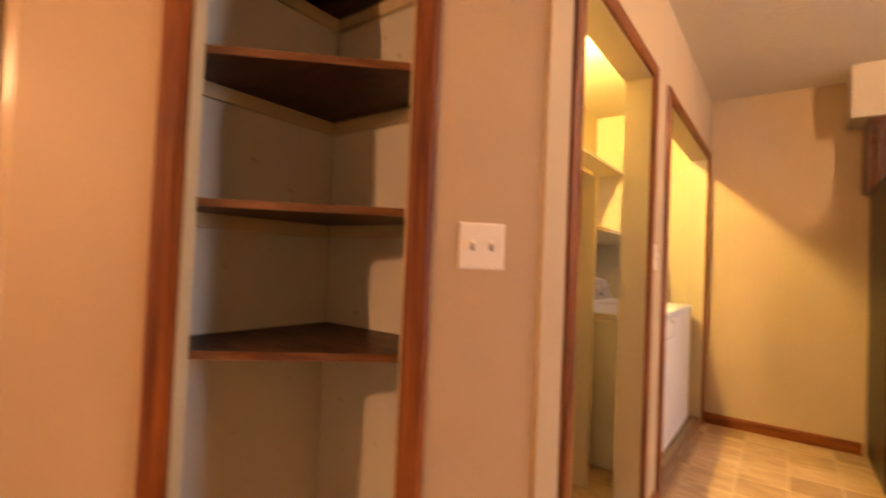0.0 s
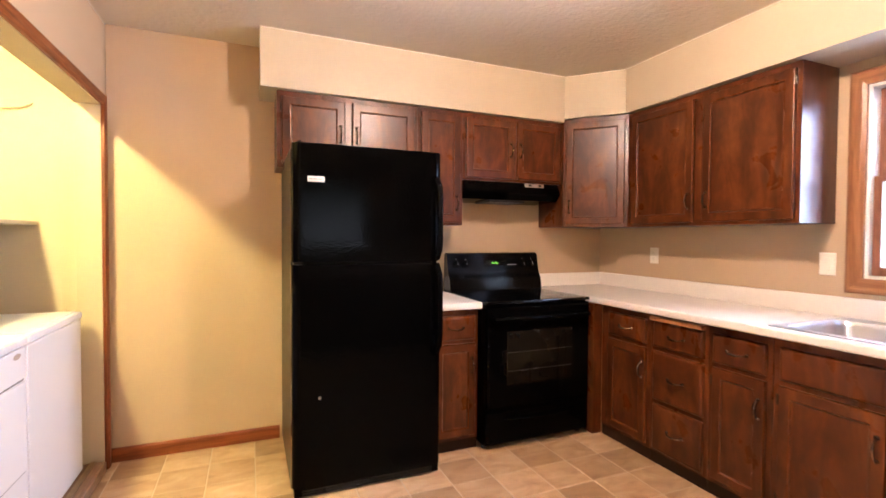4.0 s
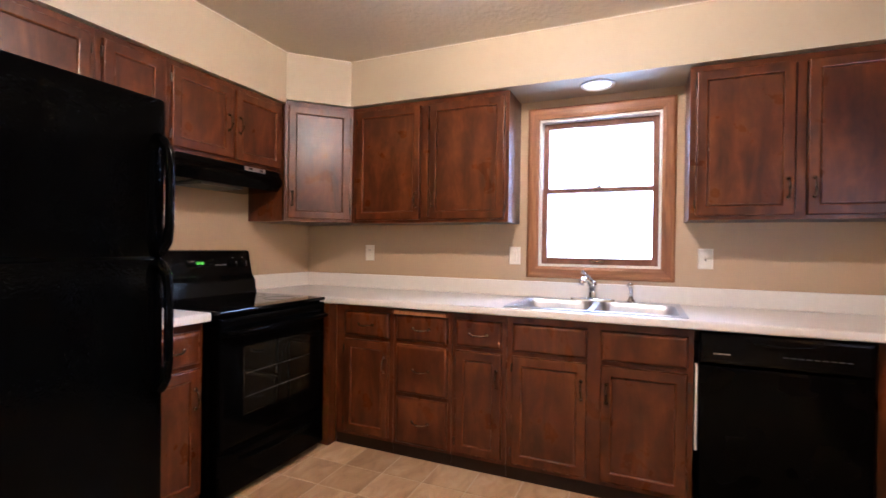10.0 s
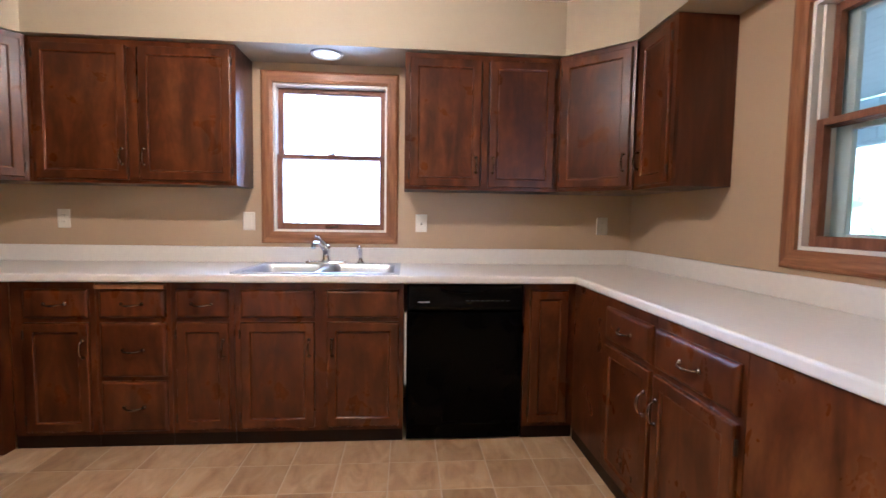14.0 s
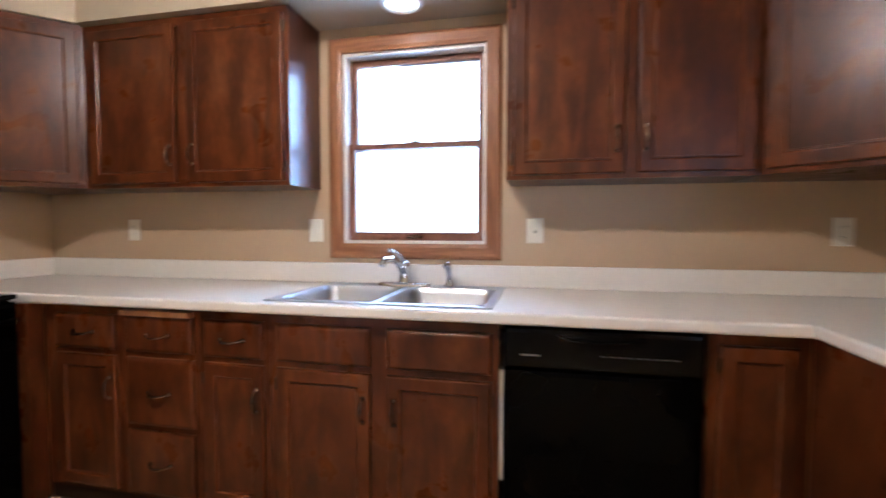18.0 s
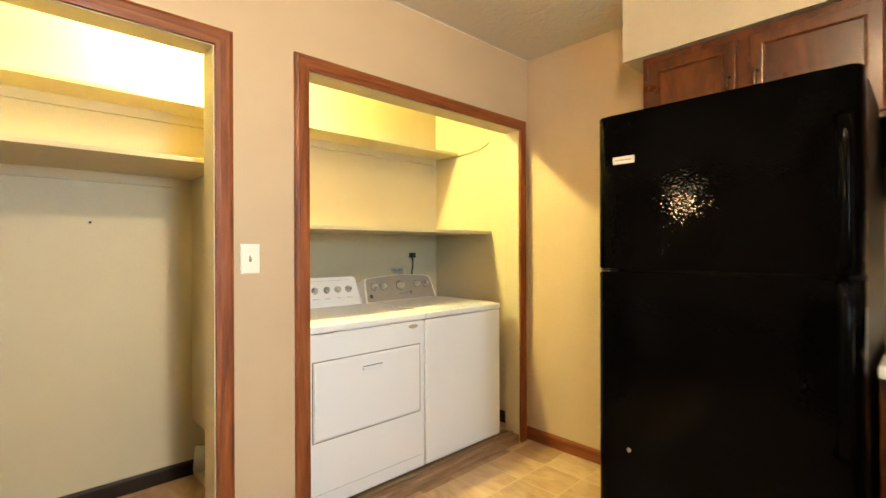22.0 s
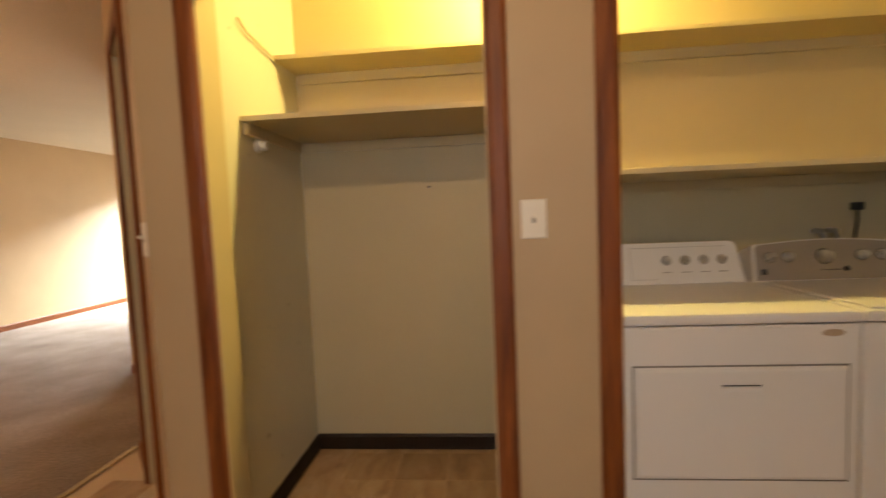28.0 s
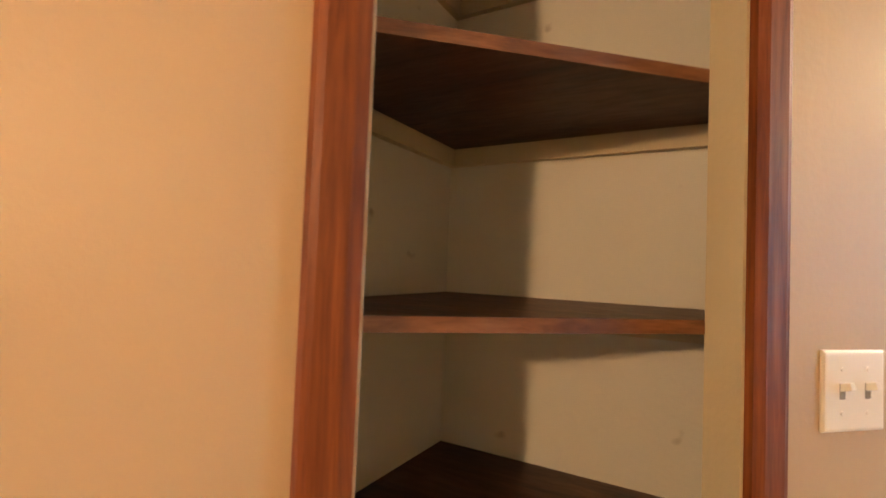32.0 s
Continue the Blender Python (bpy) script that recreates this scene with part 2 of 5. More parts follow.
SLOT = plain("toggle_slot_plastic", (0.22, 0.19, 0.14), 0.6)
GAP = plain("shadowed_gap", (0.20, 0.19, 0.17), 0.8)
DARK_PRINT = plain("dark_print", (0.03, 0.03, 0.03), 0.6)
DIM_PRINT = plain("dim_grey_print", (0.06, 0.058, 0.055), 0.6)
GREY_PRINT = plain("grey_print", (0.35, 0.33, 0.31), 0.6)
PLATE = plain("ivory_plastic", (0.78, 0.73, 0.62), 0.35, var=0.03)
TOEKICK = plain("dark_brown_toe_board", (0.014, 0.0046, 0.0016), 0.5, spec=0.2, var=0.4, scale=9)
RUBBER = plain("black_rubber", (0.01, 0.01, 0.01), 0.7)
LABELW = plain("white_label", (0.75, 0.74, 0.70), 0.5)
WHITE_VINYL = plain("white_window_liner", (0.80, 0.78, 0.74), 0.5)
RUSTY = plain("rust_stain", (0.46, 0.36, 0.27), 0.6, var=0.3, scale=80)
DUCT = plain("flexible_duct", (0.48, 0.46, 0.41), 0.4, 0.3)
LENS = glowing("lit_lamp_lens", (1.0, 0.90, 0.74), 5)
GREEN_LED = glowing("green_clock_digits", (0.25, 1.0, 0.08), 2)
SKYGLOW = glowing("bright_overcast_daylight", (0.90, 0.96, 1.0), 18.0)

# ---- builders ----


def thing(name, m, label, category, group="", kind=""):
    ob = new(name)
    ob.empty_display_size = 0.1
    ob.matrix_world = m
    return tagged(ob, label, category, group, kind)


def part(name, bm, mat, parent, label="", smooth=False):
    me = bpy.data.meshes.new(name)
    bmesh.ops.recalc_face_normals(bm, faces=bm.faces[:])
    if smooth:
        for f in bm.faces:
            f.smooth = True
    bm.to_mesh(me)
    bm.free()
    me.materials.append(mat)
    ob = new(name, me)
    if parent is not None:
        ob.parent = parent
    return tagged(ob, label)


def solid(name, bm, mat, m, label, category, kind="", group="", smooth=False):
    ob = part(name, bm, mat, None, "", smooth)
    ob.matrix_world = m
    return tagged(ob, label, category, group, kind)


def bx(bm, x0, x1, y0, y1, z0, z1, bevel=0.0):
    x0, x1, y0, y1, z0, z1 = min(x0, x1), max(x0, x1), min(y0, y1), max(y0, y1), min(z0, z1), max(z0, z1)
    b = bmesh.new() if bevel else bm
    v = [b.verts.new((x, y, z)) for x in (x0, x1) for y in (y0, y1) for z in (z0, z1)]
    for q in ((0, 1, 3, 2), (4, 6, 7, 5), (0, 4, 5, 1), (2, 3, 7, 6), (0, 2, 6, 4), (1, 5, 7, 3)):
        b.faces.new([v[i] for i in q])
    if bevel:
        bmesh.ops.bevel(b, geom=b.edges[:], offset=bevel, segments=2, affect="EDGES", profile=0.6)
        join(bm, b)
    return bm


def join(bm, b):
    at = {v: bm.verts.new(v.co) for v in b.verts}
    for f in b.faces:
        try:
            bm.faces.new([at[v] for v in f.verts])
        except ValueError:
            pass
    b.free()


def box(*a, bevel=0.0):
    return bx(bmesh.new(), *a, bevel=bevel)


def panel(bm, x0, x1, z0, z1, rings):
    """A slab in the x-z plane whose front follows the rings (inset, y), from its back to its middle."""
    last = None
    for i, (d, y) in enumerate(rings):
        ring = [bm.verts.new(c) for c in ((x0 + d, y, z0 + d), (x1 - d, y, z0 + d), (x1 - d, y, z1 - d), (x0 + d, y, z1 - d))]
        if last:
            for k in range(4):
                bm.faces.new((last[k], last[(k + 1) % 4], ring[(k + 1) % 4], ring[k]))
        else:
            bm.faces.new(ring)
        last = ring
    bm.faces.new(last)
    return bm


def tube(bm, pts, r, seg=8, cap=True):
    pts = [Vector(p) for p in pts]
    rs = r if isinstance(r, (list, tuple)) else [r] * len(pts)
    rings = []
    side = None
    for i, p in enumerate(pts):
        d = (pts[min(i + 1, len(pts) - 1)] - pts[max(i - 1, 0)]).normalized()
        if side is None:
            side = d.orthogonal().normalized()
        side = (side - d * side.dot(d)).normalized()
        up = d.cross(side)
        rings.append([bm.verts.new(p + (side * math.cos(a) + up * math.sin(a)) * rs[i]) for a in (2 * math.pi * k / seg for k in range(seg))])
    for a, b in zip(rings, rings[1:]):
        for k in range(seg):
            bm.faces.new((a[k], a[(k + 1) % seg], b[(k + 1) % seg], b[k]))
    if cap:
        bm.faces.new(rings[0])
        bm.faces.new(rings[-1])
    return bm


def lathe(bm, prof, centre=(0, 0, 0), axis="Z", seg=20, caps=True):
    """Turns the profile (radius, height) about an axis through centre."""
    c = Vector(centre)
    rings = []
    for r, h in prof:
        ring = []
        for k in range(seg):
            a = 2 * math.pi * k / seg
            p, q = r * math.cos(a), r * math.sin(a)
            o = {"Z": (p, q, h), "Y": (p, h, q), "X": (h, p, q)}[axis]
            ring.append(bm.verts.new(c + Vector(o)))
        rings.append(ring)
    for a, b in zip(rings, rings[1:]):
        for k in range(seg):
            bm.faces.new((a[k], a[(k + 1) % seg], b[(k + 1) % seg], b[k]))
    if caps:
        bm.faces.new(rings[0])
        bm.faces.new(rings[-1])
    return bm


def prism(bm, outline, z0, z1):
    lo = [bm.verts.new((x, y, z0)) for x, y in outline]
    hi = [bm.verts.new((x, y, z1)) for x, y in outline]
    n = len(outline)
    bm.faces.new(lo)
    bm.faces.new(hi)
    for i in range(n):
        bm.faces.new((lo[i], lo[(i + 1) % n], hi[(i + 1) % n], hi[i]))
    return bm


# ---- plan ----
FZ, CZ = 0.035, 0.085                     # kitchen floor, raised closet floor
W, SY, CE = -3.385, -4.075, 2.425          # laundry wall, south wall, ceiling
BACK = -4.24                              # closet back wall
SOF, SOFE = 2.105, 2.130                   # underside of the soffit, north and east
UB, UT, UTE = 1.365, 2.100, 2.125          # upper cabinets: foot, top on the north wall, top elsewhere
CT = 0.912                                # worktop
DG0, DG1 = Vector((-3.386, -2.899)), Vector((-4.26, -3.719))   # ends of the slanted pantry wall
I4 = Matrix.Identity(4)
EAST = Matrix.Rotation(radians(-90), 4, "Z")
SOUTH = Matrix.Translation((0, SY, 0)) @ Matrix.Rotation(radians(180), 4, "Z")
WEST = Matrix.Translation((W, 0, 0)) @ Matrix.Rotation(radians(90), 4, "Z")


def structure(name, bm, mat, label, category="wall"):
    return solid(name, bm, mat, I4, label, category, "structure")


def wall_run(name, m, u0, u1, thick, holes, mat, label, z1=CE):
    """A wall along local x, its face at y = 0, with holes (u0, u1, z0, z1) cut through it."""
    bm = bmesh.new()
    us = sorted({u0, u1, *[h[0] for h in holes], *[h[1] for h in holes]})
    for a, b in zip(us, us[1:]):
        zs = [(0.0, z1)]
        for h in holes:
            if h[0] <= a and b <= h[1]:
                zs = [s for z in zs for s in ((z[0], min(z[1], h[2])), (max(z[0], h[3]), z[1])) if s[1] - s[0] > 1e-4]
        for z in zs:
            bx(bm, a, b, 0, thick, *z)
    bmesh.ops.remove_doubles(bm, verts=bm.verts[:], dist=1e-5)
    return solid(name, bm, mat, m, label, "wall", "structure")


WIN1 = (1.784, 2.476, 1.105, 2.010)       # opening over the sink, along the east wall
WIN2 = (1.315, 2.20, 1.105, 2.010)        # opening in the south wall
OP2 = (-1.500, -0.085, 0.0, 1.975)        # laundry opening
OP1 = (-2.705, -1.862, 0.0, 1.975)        # coat closet opening


def grown(o, g=0.012):
    """An opening with room for its jamb boards."""
    return (o[0] - g, o[1] + g, o[2], o[3] + g)


wall_run("wall_east", EAST, -0.15, 4.25, 0.15, [WIN1], WALL, "tan painted kitchen wall behind the sink counter")
wall_run("wall_north", I4, -3.38, 0.0, 0.12, [], WALL, "tan painted wall behind the range and refrigerator")
wall_run("wall_south", SOUTH, 0.0, 2.32, 0.15, [WIN2], WALL, "tan painted kitchen wall with a window")
wall_run("wall_laundry", WEST, -2.91, 0.12, 0.11, [grown(OP1), grown(OP2)], WALL, "tan wall with two trimmed closet openings")
DGL = (DG1 - DG0).length
DIAG = Matrix.Translation((DG1.x, DG1.y, 0)) @ Matrix.Rotation(math.atan2(DG0.y - DG1.y, DG0.x - DG1.x), 4, "Z")
PAN = (0.356, 0.858, 0.0, 1.985)          # pantry opening along the slanted wall
wall_run("wall_pantry", DIAG, 0.0, DGL, 0.060, [grown(PAN)], WALL, "tan slanted wall with a corner pantry opening")
# closet and pantry inside
structure("wall_closet_back", box(BACK - 0.1, BACK, -2.86, 0.12, 0, CE), CLOSET, "pale closet back wall")
structure("wall_closet_north", box(BACK, W - 0.11, 0.0, 0.12, 0, CE), CLOSET, "pale closet end wall")
structure("wall_closet_south", box(BACK - 0.1, W - 0.12, -2.86, -2.745, 0, CE), SCUFFED, "pale wall between coat closet and pantry")
structure("wall_pantry_west", box(BACK - 0.02, BACK, -3.62, -2.86, 0, CE), SCUFFED, "pale scuffed pantry side wall")
structure("wall_hall", box(-4.39, -4.262, -3.719, -2.86, 0, CE), WALL, "tan hall wall beside the pantry")
structure("ceiling", box(BACK - 0.2, 0.0, -3.80, 0.0, CE, CE + 0.1), CEILING, "textured off-white kitchen ceiling", "ceiling")
structure("ceiling_living", box(-10.2, -2.2, -8.2, -3.80, CE, CE + 0.1), CEILING, "off-white textured living room ceiling", "ceiling")
structure("ceiling_hall", box(-10.2, BACK - 0.2, -3.80, 0.1, CE, CE + 0.1), CEILING, "off-white stair hall ceiling", "ceiling")

# soffit above the cabinets
bm = bmesh.new()
prism(bm, [(-2.610, 0.0), (-2.610, -0.31), (-0.605, -0.31), (-0.605, 0.0)], SOF, CE)
prism(bm, [(-0.605, 0.0), (-0.605, -0.31), (-0.325, -0.60), (-0.325, -3.49), (-0.605, -3.775), (-2.32, -3.775), (-2.32, SY), (0.0, SY), (0.0, 0.0)], SOFE, CE)
structure("soffit", bm, SOFFIT, "pale tan boxed soffit above the wall cabinets", "soffit")
CAULK = plain("painted_caulk_bead", (0.74, 0.68, 0.56), 0.45, var=0.15, scale=30)
bead = [(-2.613, -0.004), (-2.613, -0.313), (-0.606, -0.313), (-0.328, -0.601), (-0.328, -3.489), (-0.606, -3.772), (-2.323, -3.772)]
structure("caulk_line", tube(bmesh.new(), [(x, y, CE - 0.002) for x, y in bead], 0.0032, 6), CAULK, "thin pale caulk line where the soffit meets the ceiling", "trim")
structure("caulk_line_west", tube(bmesh.new(), [(W + 0.002, -0.01, CE - 0.002), (W + 0.002, -2.70, CE - 0.002)], 0.0028, 6), CAULK, "thin pale caulk line where the wall meets the ceiling", "trim")

# ---- trims ----


def casing(name, m, u0, u1, z0, z1, mat, width=0.062, proud=0.018, sill=False, label="stained wood door casing", out=-1):
    """Mitred trim round an opening, on the face at y = 0."""
    root = thing(name, m, label, "trim", kind="structure")
    prof = [(0.0, 0.0), (0.0, 0.75), (0.25, 1.0), (0.75, 1.0), (0.9, 0.8), (1.0, 0.45), (1.0, 0.0)]

    def strip(a, b, na, nb):
        bm = bmesh.new()
        rings = []
        for p, n in ((a, na), (b, nb)):
            rings.append([bm.verts.new((p[0] + n[0] * w * width, out * d * proud, p[1] + n[1] * w * width)) for w, d in prof])
        k = len(prof)
        for i in range(k):
            bm.faces.new((rings[0][i], rings[0][(i + 1) % k], rings[1][(i + 1) % k], rings[1][i]))
        bm.faces.new(rings[0])
        bm.faces.new(rings[1])
        return bm
    lo = -1 if sill else 0
    part("side_casing", strip((u0, z0), (u0, z1), (-1, lo), (-1, 1)), mat, root)
    part("side_casing", strip((u1, z0), (u1, z1), (1, lo), (1, 1)), mat, root)
    level = OAK_H if mat is OAK else TRIM_H
    part("head_casing", strip((u0, z1), (u1, z1), (-1, 1), (1, 1)), level, root)
    if sill:
        part("sill_casing", strip((u0, z0), (u1, z0), (-1, -1), (1, -1)), level, root)
    return root


def jamb(root, u0, u1, z1, depth, mat, thick=0.016):
    g = thick - 0.004
    part("jamb", box(u0 - g + 0.0005, u0 + 0.004, 0.001, depth, FZ, z1 + g - 0.0005), mat, root)
    part("jamb", box(u1 - 0.004, u1 + g - 0.0005, 0.001, depth, FZ, z1 + g - 0.0005), mat, root)
    part("head_jamb", box(u0 + 0.004, u1 - 0.004, 0.001, depth, z1 - 0.004, z1 + g - 0.0005), mat, root)


op2 = casing("laundry_casing", WEST, OP2[0], OP2[1], 0, OP2[3], TRIM, label="reddish stained wood casing round the laundry opening")
jamb(op2, OP2[0], OP2[1], OP2[3], 0.11, CLOSET)
op1 = casing("coat_closet_casing", WEST, OP1[0], OP1[1], 0, OP1[3], TRIM, label="reddish stained wood casing round the coat closet opening")
jamb(op1, OP1[0], OP1[1], OP1[3], 0.11, CLOSET)
pan = casing("pantry_casing", DIAG, PAN[0], PAN[1], 0, PAN[3], TRIM, label="reddish stained wood casing round the pantry opening")
jamb(pan, PAN[0], PAN[1], PAN[3], 0.064, CLOSET)


def baseboard(name, m, u0, u1, label="stained wood baseboard", h=0.078, mat=None, z=None):
    bm = bmesh.new()
    z = FZ if z is None else z
    prof = [(0, z), (-0.012, z), (-0.012, z + h - 0.012), (-0.006, z + h), (0, z + h)]
    a = [bm.verts.new((u0, y, z)) for y, z in prof]
    b = [bm.verts.new((u1, y, z)) for y, z in prof]
    for i in range(5):
        bm.faces.new((a[i], a[(i + 1) % 5], b[(i + 1) % 5], b[i]))
    bm.faces.new(a)
    bm.faces.new(b)
    return solid(name, bm, mat or TRIM_H, m, label, "baseboard", "structure")


baseboard("baseboard_north", I4, W + 0.0, -2.50)
baseboard("baseboard_laundry_middle", WEST, OP1[1] + 0.064, OP2[0] - 0.064)
baseboard("baseboard_laundry_south", WEST, -2.885, OP1[0] - 0.064)
baseboard("baseboard_pantry_wall", DIAG, 0.0, PAN[0] - 0.064)
baseboard("baseboard_pantry_wall_east", DIAG, PAN[1] + 0.064, DGL)
DARKBASE = plain("dark_brown_closet_baseboard", (0.022, 0.011, 0.006), 0.5, spec=0.2, var=0.3)
baseboard("baseboard_closet_back", Matrix.Translation((BACK, 0, 0)) @ Matrix.Rotation(radians(90), 4, "Z"), -2.745, 0.0, "dark closet baseboard", 0.075, DARKBASE, CZ)
baseboard("baseboard_closet_south", Matrix.Translation((0, -2.745, 0)) @ Matrix.Rotation(radians(180), 4, "Z"), 3.50, 4.228, "dark closet baseboard", 0.075, DARKBASE, CZ)
baseboard("baseboard_closet_north", I4, BACK + 0.012, W - 0.12, "dark closet baseboard", 0.075, DARKBASE, CZ)

# ---- windows ----


def window(name, m, o, label, storm=False):
    """A double-hung wooden window in an opening of a wall along local x."""
    root = casing(name, m, o[0], o[1], o[2], o[3], OAK, 0.072, 0.02, True, label)
    u0, u1, z0, z1 = o
    zm = z0 + (z1 - z0) * 0.515
    t = 0.014
    for a in (box(u0, u0 + t, 0.002, 0.13, z0, z1), box(u1 - t, u1, 0.002, 0.13, z0, z1), box(u0 + t, u1 - t, 0.002, 0.13, z0, z0 + t), box(u0 + t, u1 - t, 0.002, 0.13, z1 - t, z1)):
        part("liner", a, WHITE_VINYL, root, "white window liner")

    def sash(y, a, b, low):
        s = 0.032
        bm = bmesh.new()
        bx(bm, u0 + t, u0 + t + s, y, y + 0.032, a, b, 0.003)
        bx(bm, u1 - t - s, u1 - t, y, y + 0.032, a, b, 0.003)
        bx(bm, u0 + t + s, u1 - t - s, y, y + 0.032, a, a + s * (1.25 if low else 0.85), 0.003)
        bx(bm, u0 + t + s, u1 - t - s, y, y + 0.032, b - s * (0.85 if low else 1.0), b, 0.003)
        sh = part("sash", bm, SASH, root)
        g = part("pane", box(u0 + t + s - 0.004, u1 - t - s + 0.004, y + 0.014, y + 0.018, a + s * 0.8, b - s * 0.8), GLASS, sh, "clear window pane")
        g.visible_shadow = False
    sash(0.030, z0 + t, zm + 0.014, True)
    sash(0.066, zm - 0.014, z1 - t, False)
    um = (u0 + u1) / 2
    lock = bmesh.new()
    bx(lock, um - 0.022, um + 0.022, 0.036, 0.058, zm + 0.0145, zm + 0.022, 0.002)
    tube(lock, [(um, 0.046, zm + 0.021), (um + 0.02, 0.038, zm + 0.03), (um + 0.034, 0.034, zm + 0.031)], 0.004, 6)
    part("sash_lock", lock, BRONZE, root)
    if storm:
        for q in ((u0 + t, u0 + t + 0.062, z0 + t, z1 - t), (u1 - t - 0.062, u1 - t, z0 + t, z1 - t), (u0 + t + 0.062, u1 - t - 0.062, z0 + t, z0 + t + 0.05), (u0 + t + 0.062, u1 - t - 0.062, z1 - t - 0.045, z1 - t), (u0 + t + 0.062, u1 - t - 0.062, zm - 0.03, zm + 0.01)):
            part("storm_frame", box(q[0], q[1], 0.112, 0.135, q[2], q[3], bevel=0.003), PORCH, root, "pale blue outer storm frame")
        for x in (u0 + t, u1 - t - 0.012):
            part("sash_channel", box(x, x + 0.012, 0.030, 0.064, zm + 0.016, z1 - t), LAMINATE, root, "cream sash channel")
    part("sash_lift", panel(bmesh.new(), um - 0.04, um + 0.04, z0 + t + 0.010, z0 + t + 0.026, [(0, 0.0298), (0.002, 0.024), (0.006, 0.021)]), BRONZE, root)
    return root


PORCH = plain("pale_porch_boards", (0.62, 0.80, 0.86), 0.6, var=0.05)
GLASS, gt, gb = material("window_glass", 0.0)
gb.inputs["Transmission Weight"].default_value = 1.0
gb.inputs["IOR"].default_value = 1.02
gb.inputs["Base Color"].default_value = (1, 1, 1, 1)
window("window_1", EAST, WIN1, "oak-trimmed double-hung window above the sink, blown out by daylight")
window("window_2", SOUTH, WIN2, "oak-trimmed double-hung window above the south counter", True)
HAZE, ht, hb = material("bright_haze_with_leaves", 0.8)
hc = ramp(ht, noise_of(ht, coords(ht), 1.5, 5, 0.6), [(0.60, (0.95, 0.98, 1.0)), (0.68, (0.40, 0.62, 0.36))])
ht.links.new(hc, hb.inputs["Emission Color"])
hb.inputs["Emission Strength"].default_value = 3.2
structure("backdrop_east", box(2.6, 2.62, -4.3, 1.2, -1, 4.5), HAZE, "bright hazy daylight and leaves outside", "backdrop")
structure("backdrop_west", box(-14.0, -13.98, -12.5, -2.0, -1, 5), SKYGLOW, "bright hazy daylight outside", "backdrop")
LEAFY, lt, lb = material("sunlit_foliage_distance", 0.8)
lv = coords(lt)
lc = ramp(lt, noise_of(lt, lv, 0.35, 9, 0.7), [(0.36, (0.12, 0.24, 0.07)), (0.46, (0.42, 0.56, 0.36)), (0.56, (0.95, 1.0, 1.0))])
lt.links.new(lc, lb.inputs["Emission Color"])
lb.inputs["Emission Strength"].default_value = 8.0
structure("backdrop_south", box(-90, 80, -9.0 - 56, -8.98 - 56, -6, 22), LEAFY, "sunlit trees in the distance", "backdrop")
LAWN = plain("sunlit_pale_ground", (0.76, 0.75, 0.68), 0.9, var=0.25, scale=1.5)
structure("ground", bx(box(-90, 80, -66, -13.0, -0.5, -0.35), -2.19, 80, -13.0, SY - 0.16, -0.5, -0.35), LAWN, "pale sunlit ground outside", "ground")
porch = thing("porch_roof", pose(0, 0, 0), "pale blue beadboard porch ceiling outside the south window", "porch")
for k in range(24):
    part("board", box(-2.15, 5.0, SY - 0.305 - 0.105 * k, SY - 0.203 - 0.105 * k, 2.36, 2.385, bevel=0.004), PORCH, porch)
for k in range(30):
    part("fascia_board", box(-2.15 + 0.24 * k, -1.915 + 0.24 * k, SY - 2.78, SY - 2.75, 1.98, 2.36, bevel=0.004), PORCH, porch)
part("beam", box(-2.15, 5.05, SY - 2.90, SY - 2.785, 1.95, 2.36), PORCH, porch)
part("post", box(1.9, 2.02, SY - 2.88, SY - 2.76, -0.35, 1.95), PORCH, porch)

# ---- cabinets ----
DOOR = [(0, 0.0), (0, -0.010), (0.0012, -0.0145), (0.0035, -0.0178), (0.0070, -0.019), (0.043, -0.019), (0.0465, -0.0182), (0.049, -0.0155), (0.052, -0.0105), (0.057, -0.0105), (0.062, -0.0105)]
DRAWER = [(0, 0.0), (0, -0.007), (0.0015, -0.0105), (0.0045, -0.0140), (0.0095, -0.0172), (0.0155, -0.0187), (0.021, -0.019)]


def pull(parent, x, z, y, upright, length=0.085):
    """An arched bronze handle with two feet."""
    pts = []
    for k in range(13):
        s = k / 12 * 2 - 1
        pts.append((s * length / 2, y - 0.004 - 0.022 * (1 - s * s) ** 0.6, 0))
    rad = [0.0035 + 0.0025 * (1 - abs(k / 12 * 2 - 1)) for k in range(13)]
    if upright:
        pts = [(x, p[1], z + p[0]) for p in pts]
    else:
        pts = [(x + p[0], p[1], z + p[2] - 0.006 * (1 - (2 * p[0] / length) ** 2)) for p in pts]
    bm = bmesh.new()
    tube(bm, pts, rad, 8)
    for p in (pts[0], pts[-1]):
        lathe(bm, [(0.010, y), (0.009, y - 0.003), (0.004, y - 0.006)], (p[0], 0, p[2]), "Y", 10)
    return part("handle", bm, BRONZE, parent, "dark bronze arched handle", True)


def lighten_edges(ob, steps):
    """Lighter rubbed varnish, edge glint painted in with it, on a front's rounded rings, counted from its back."""
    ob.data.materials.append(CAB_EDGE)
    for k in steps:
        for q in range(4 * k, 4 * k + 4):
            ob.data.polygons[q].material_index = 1


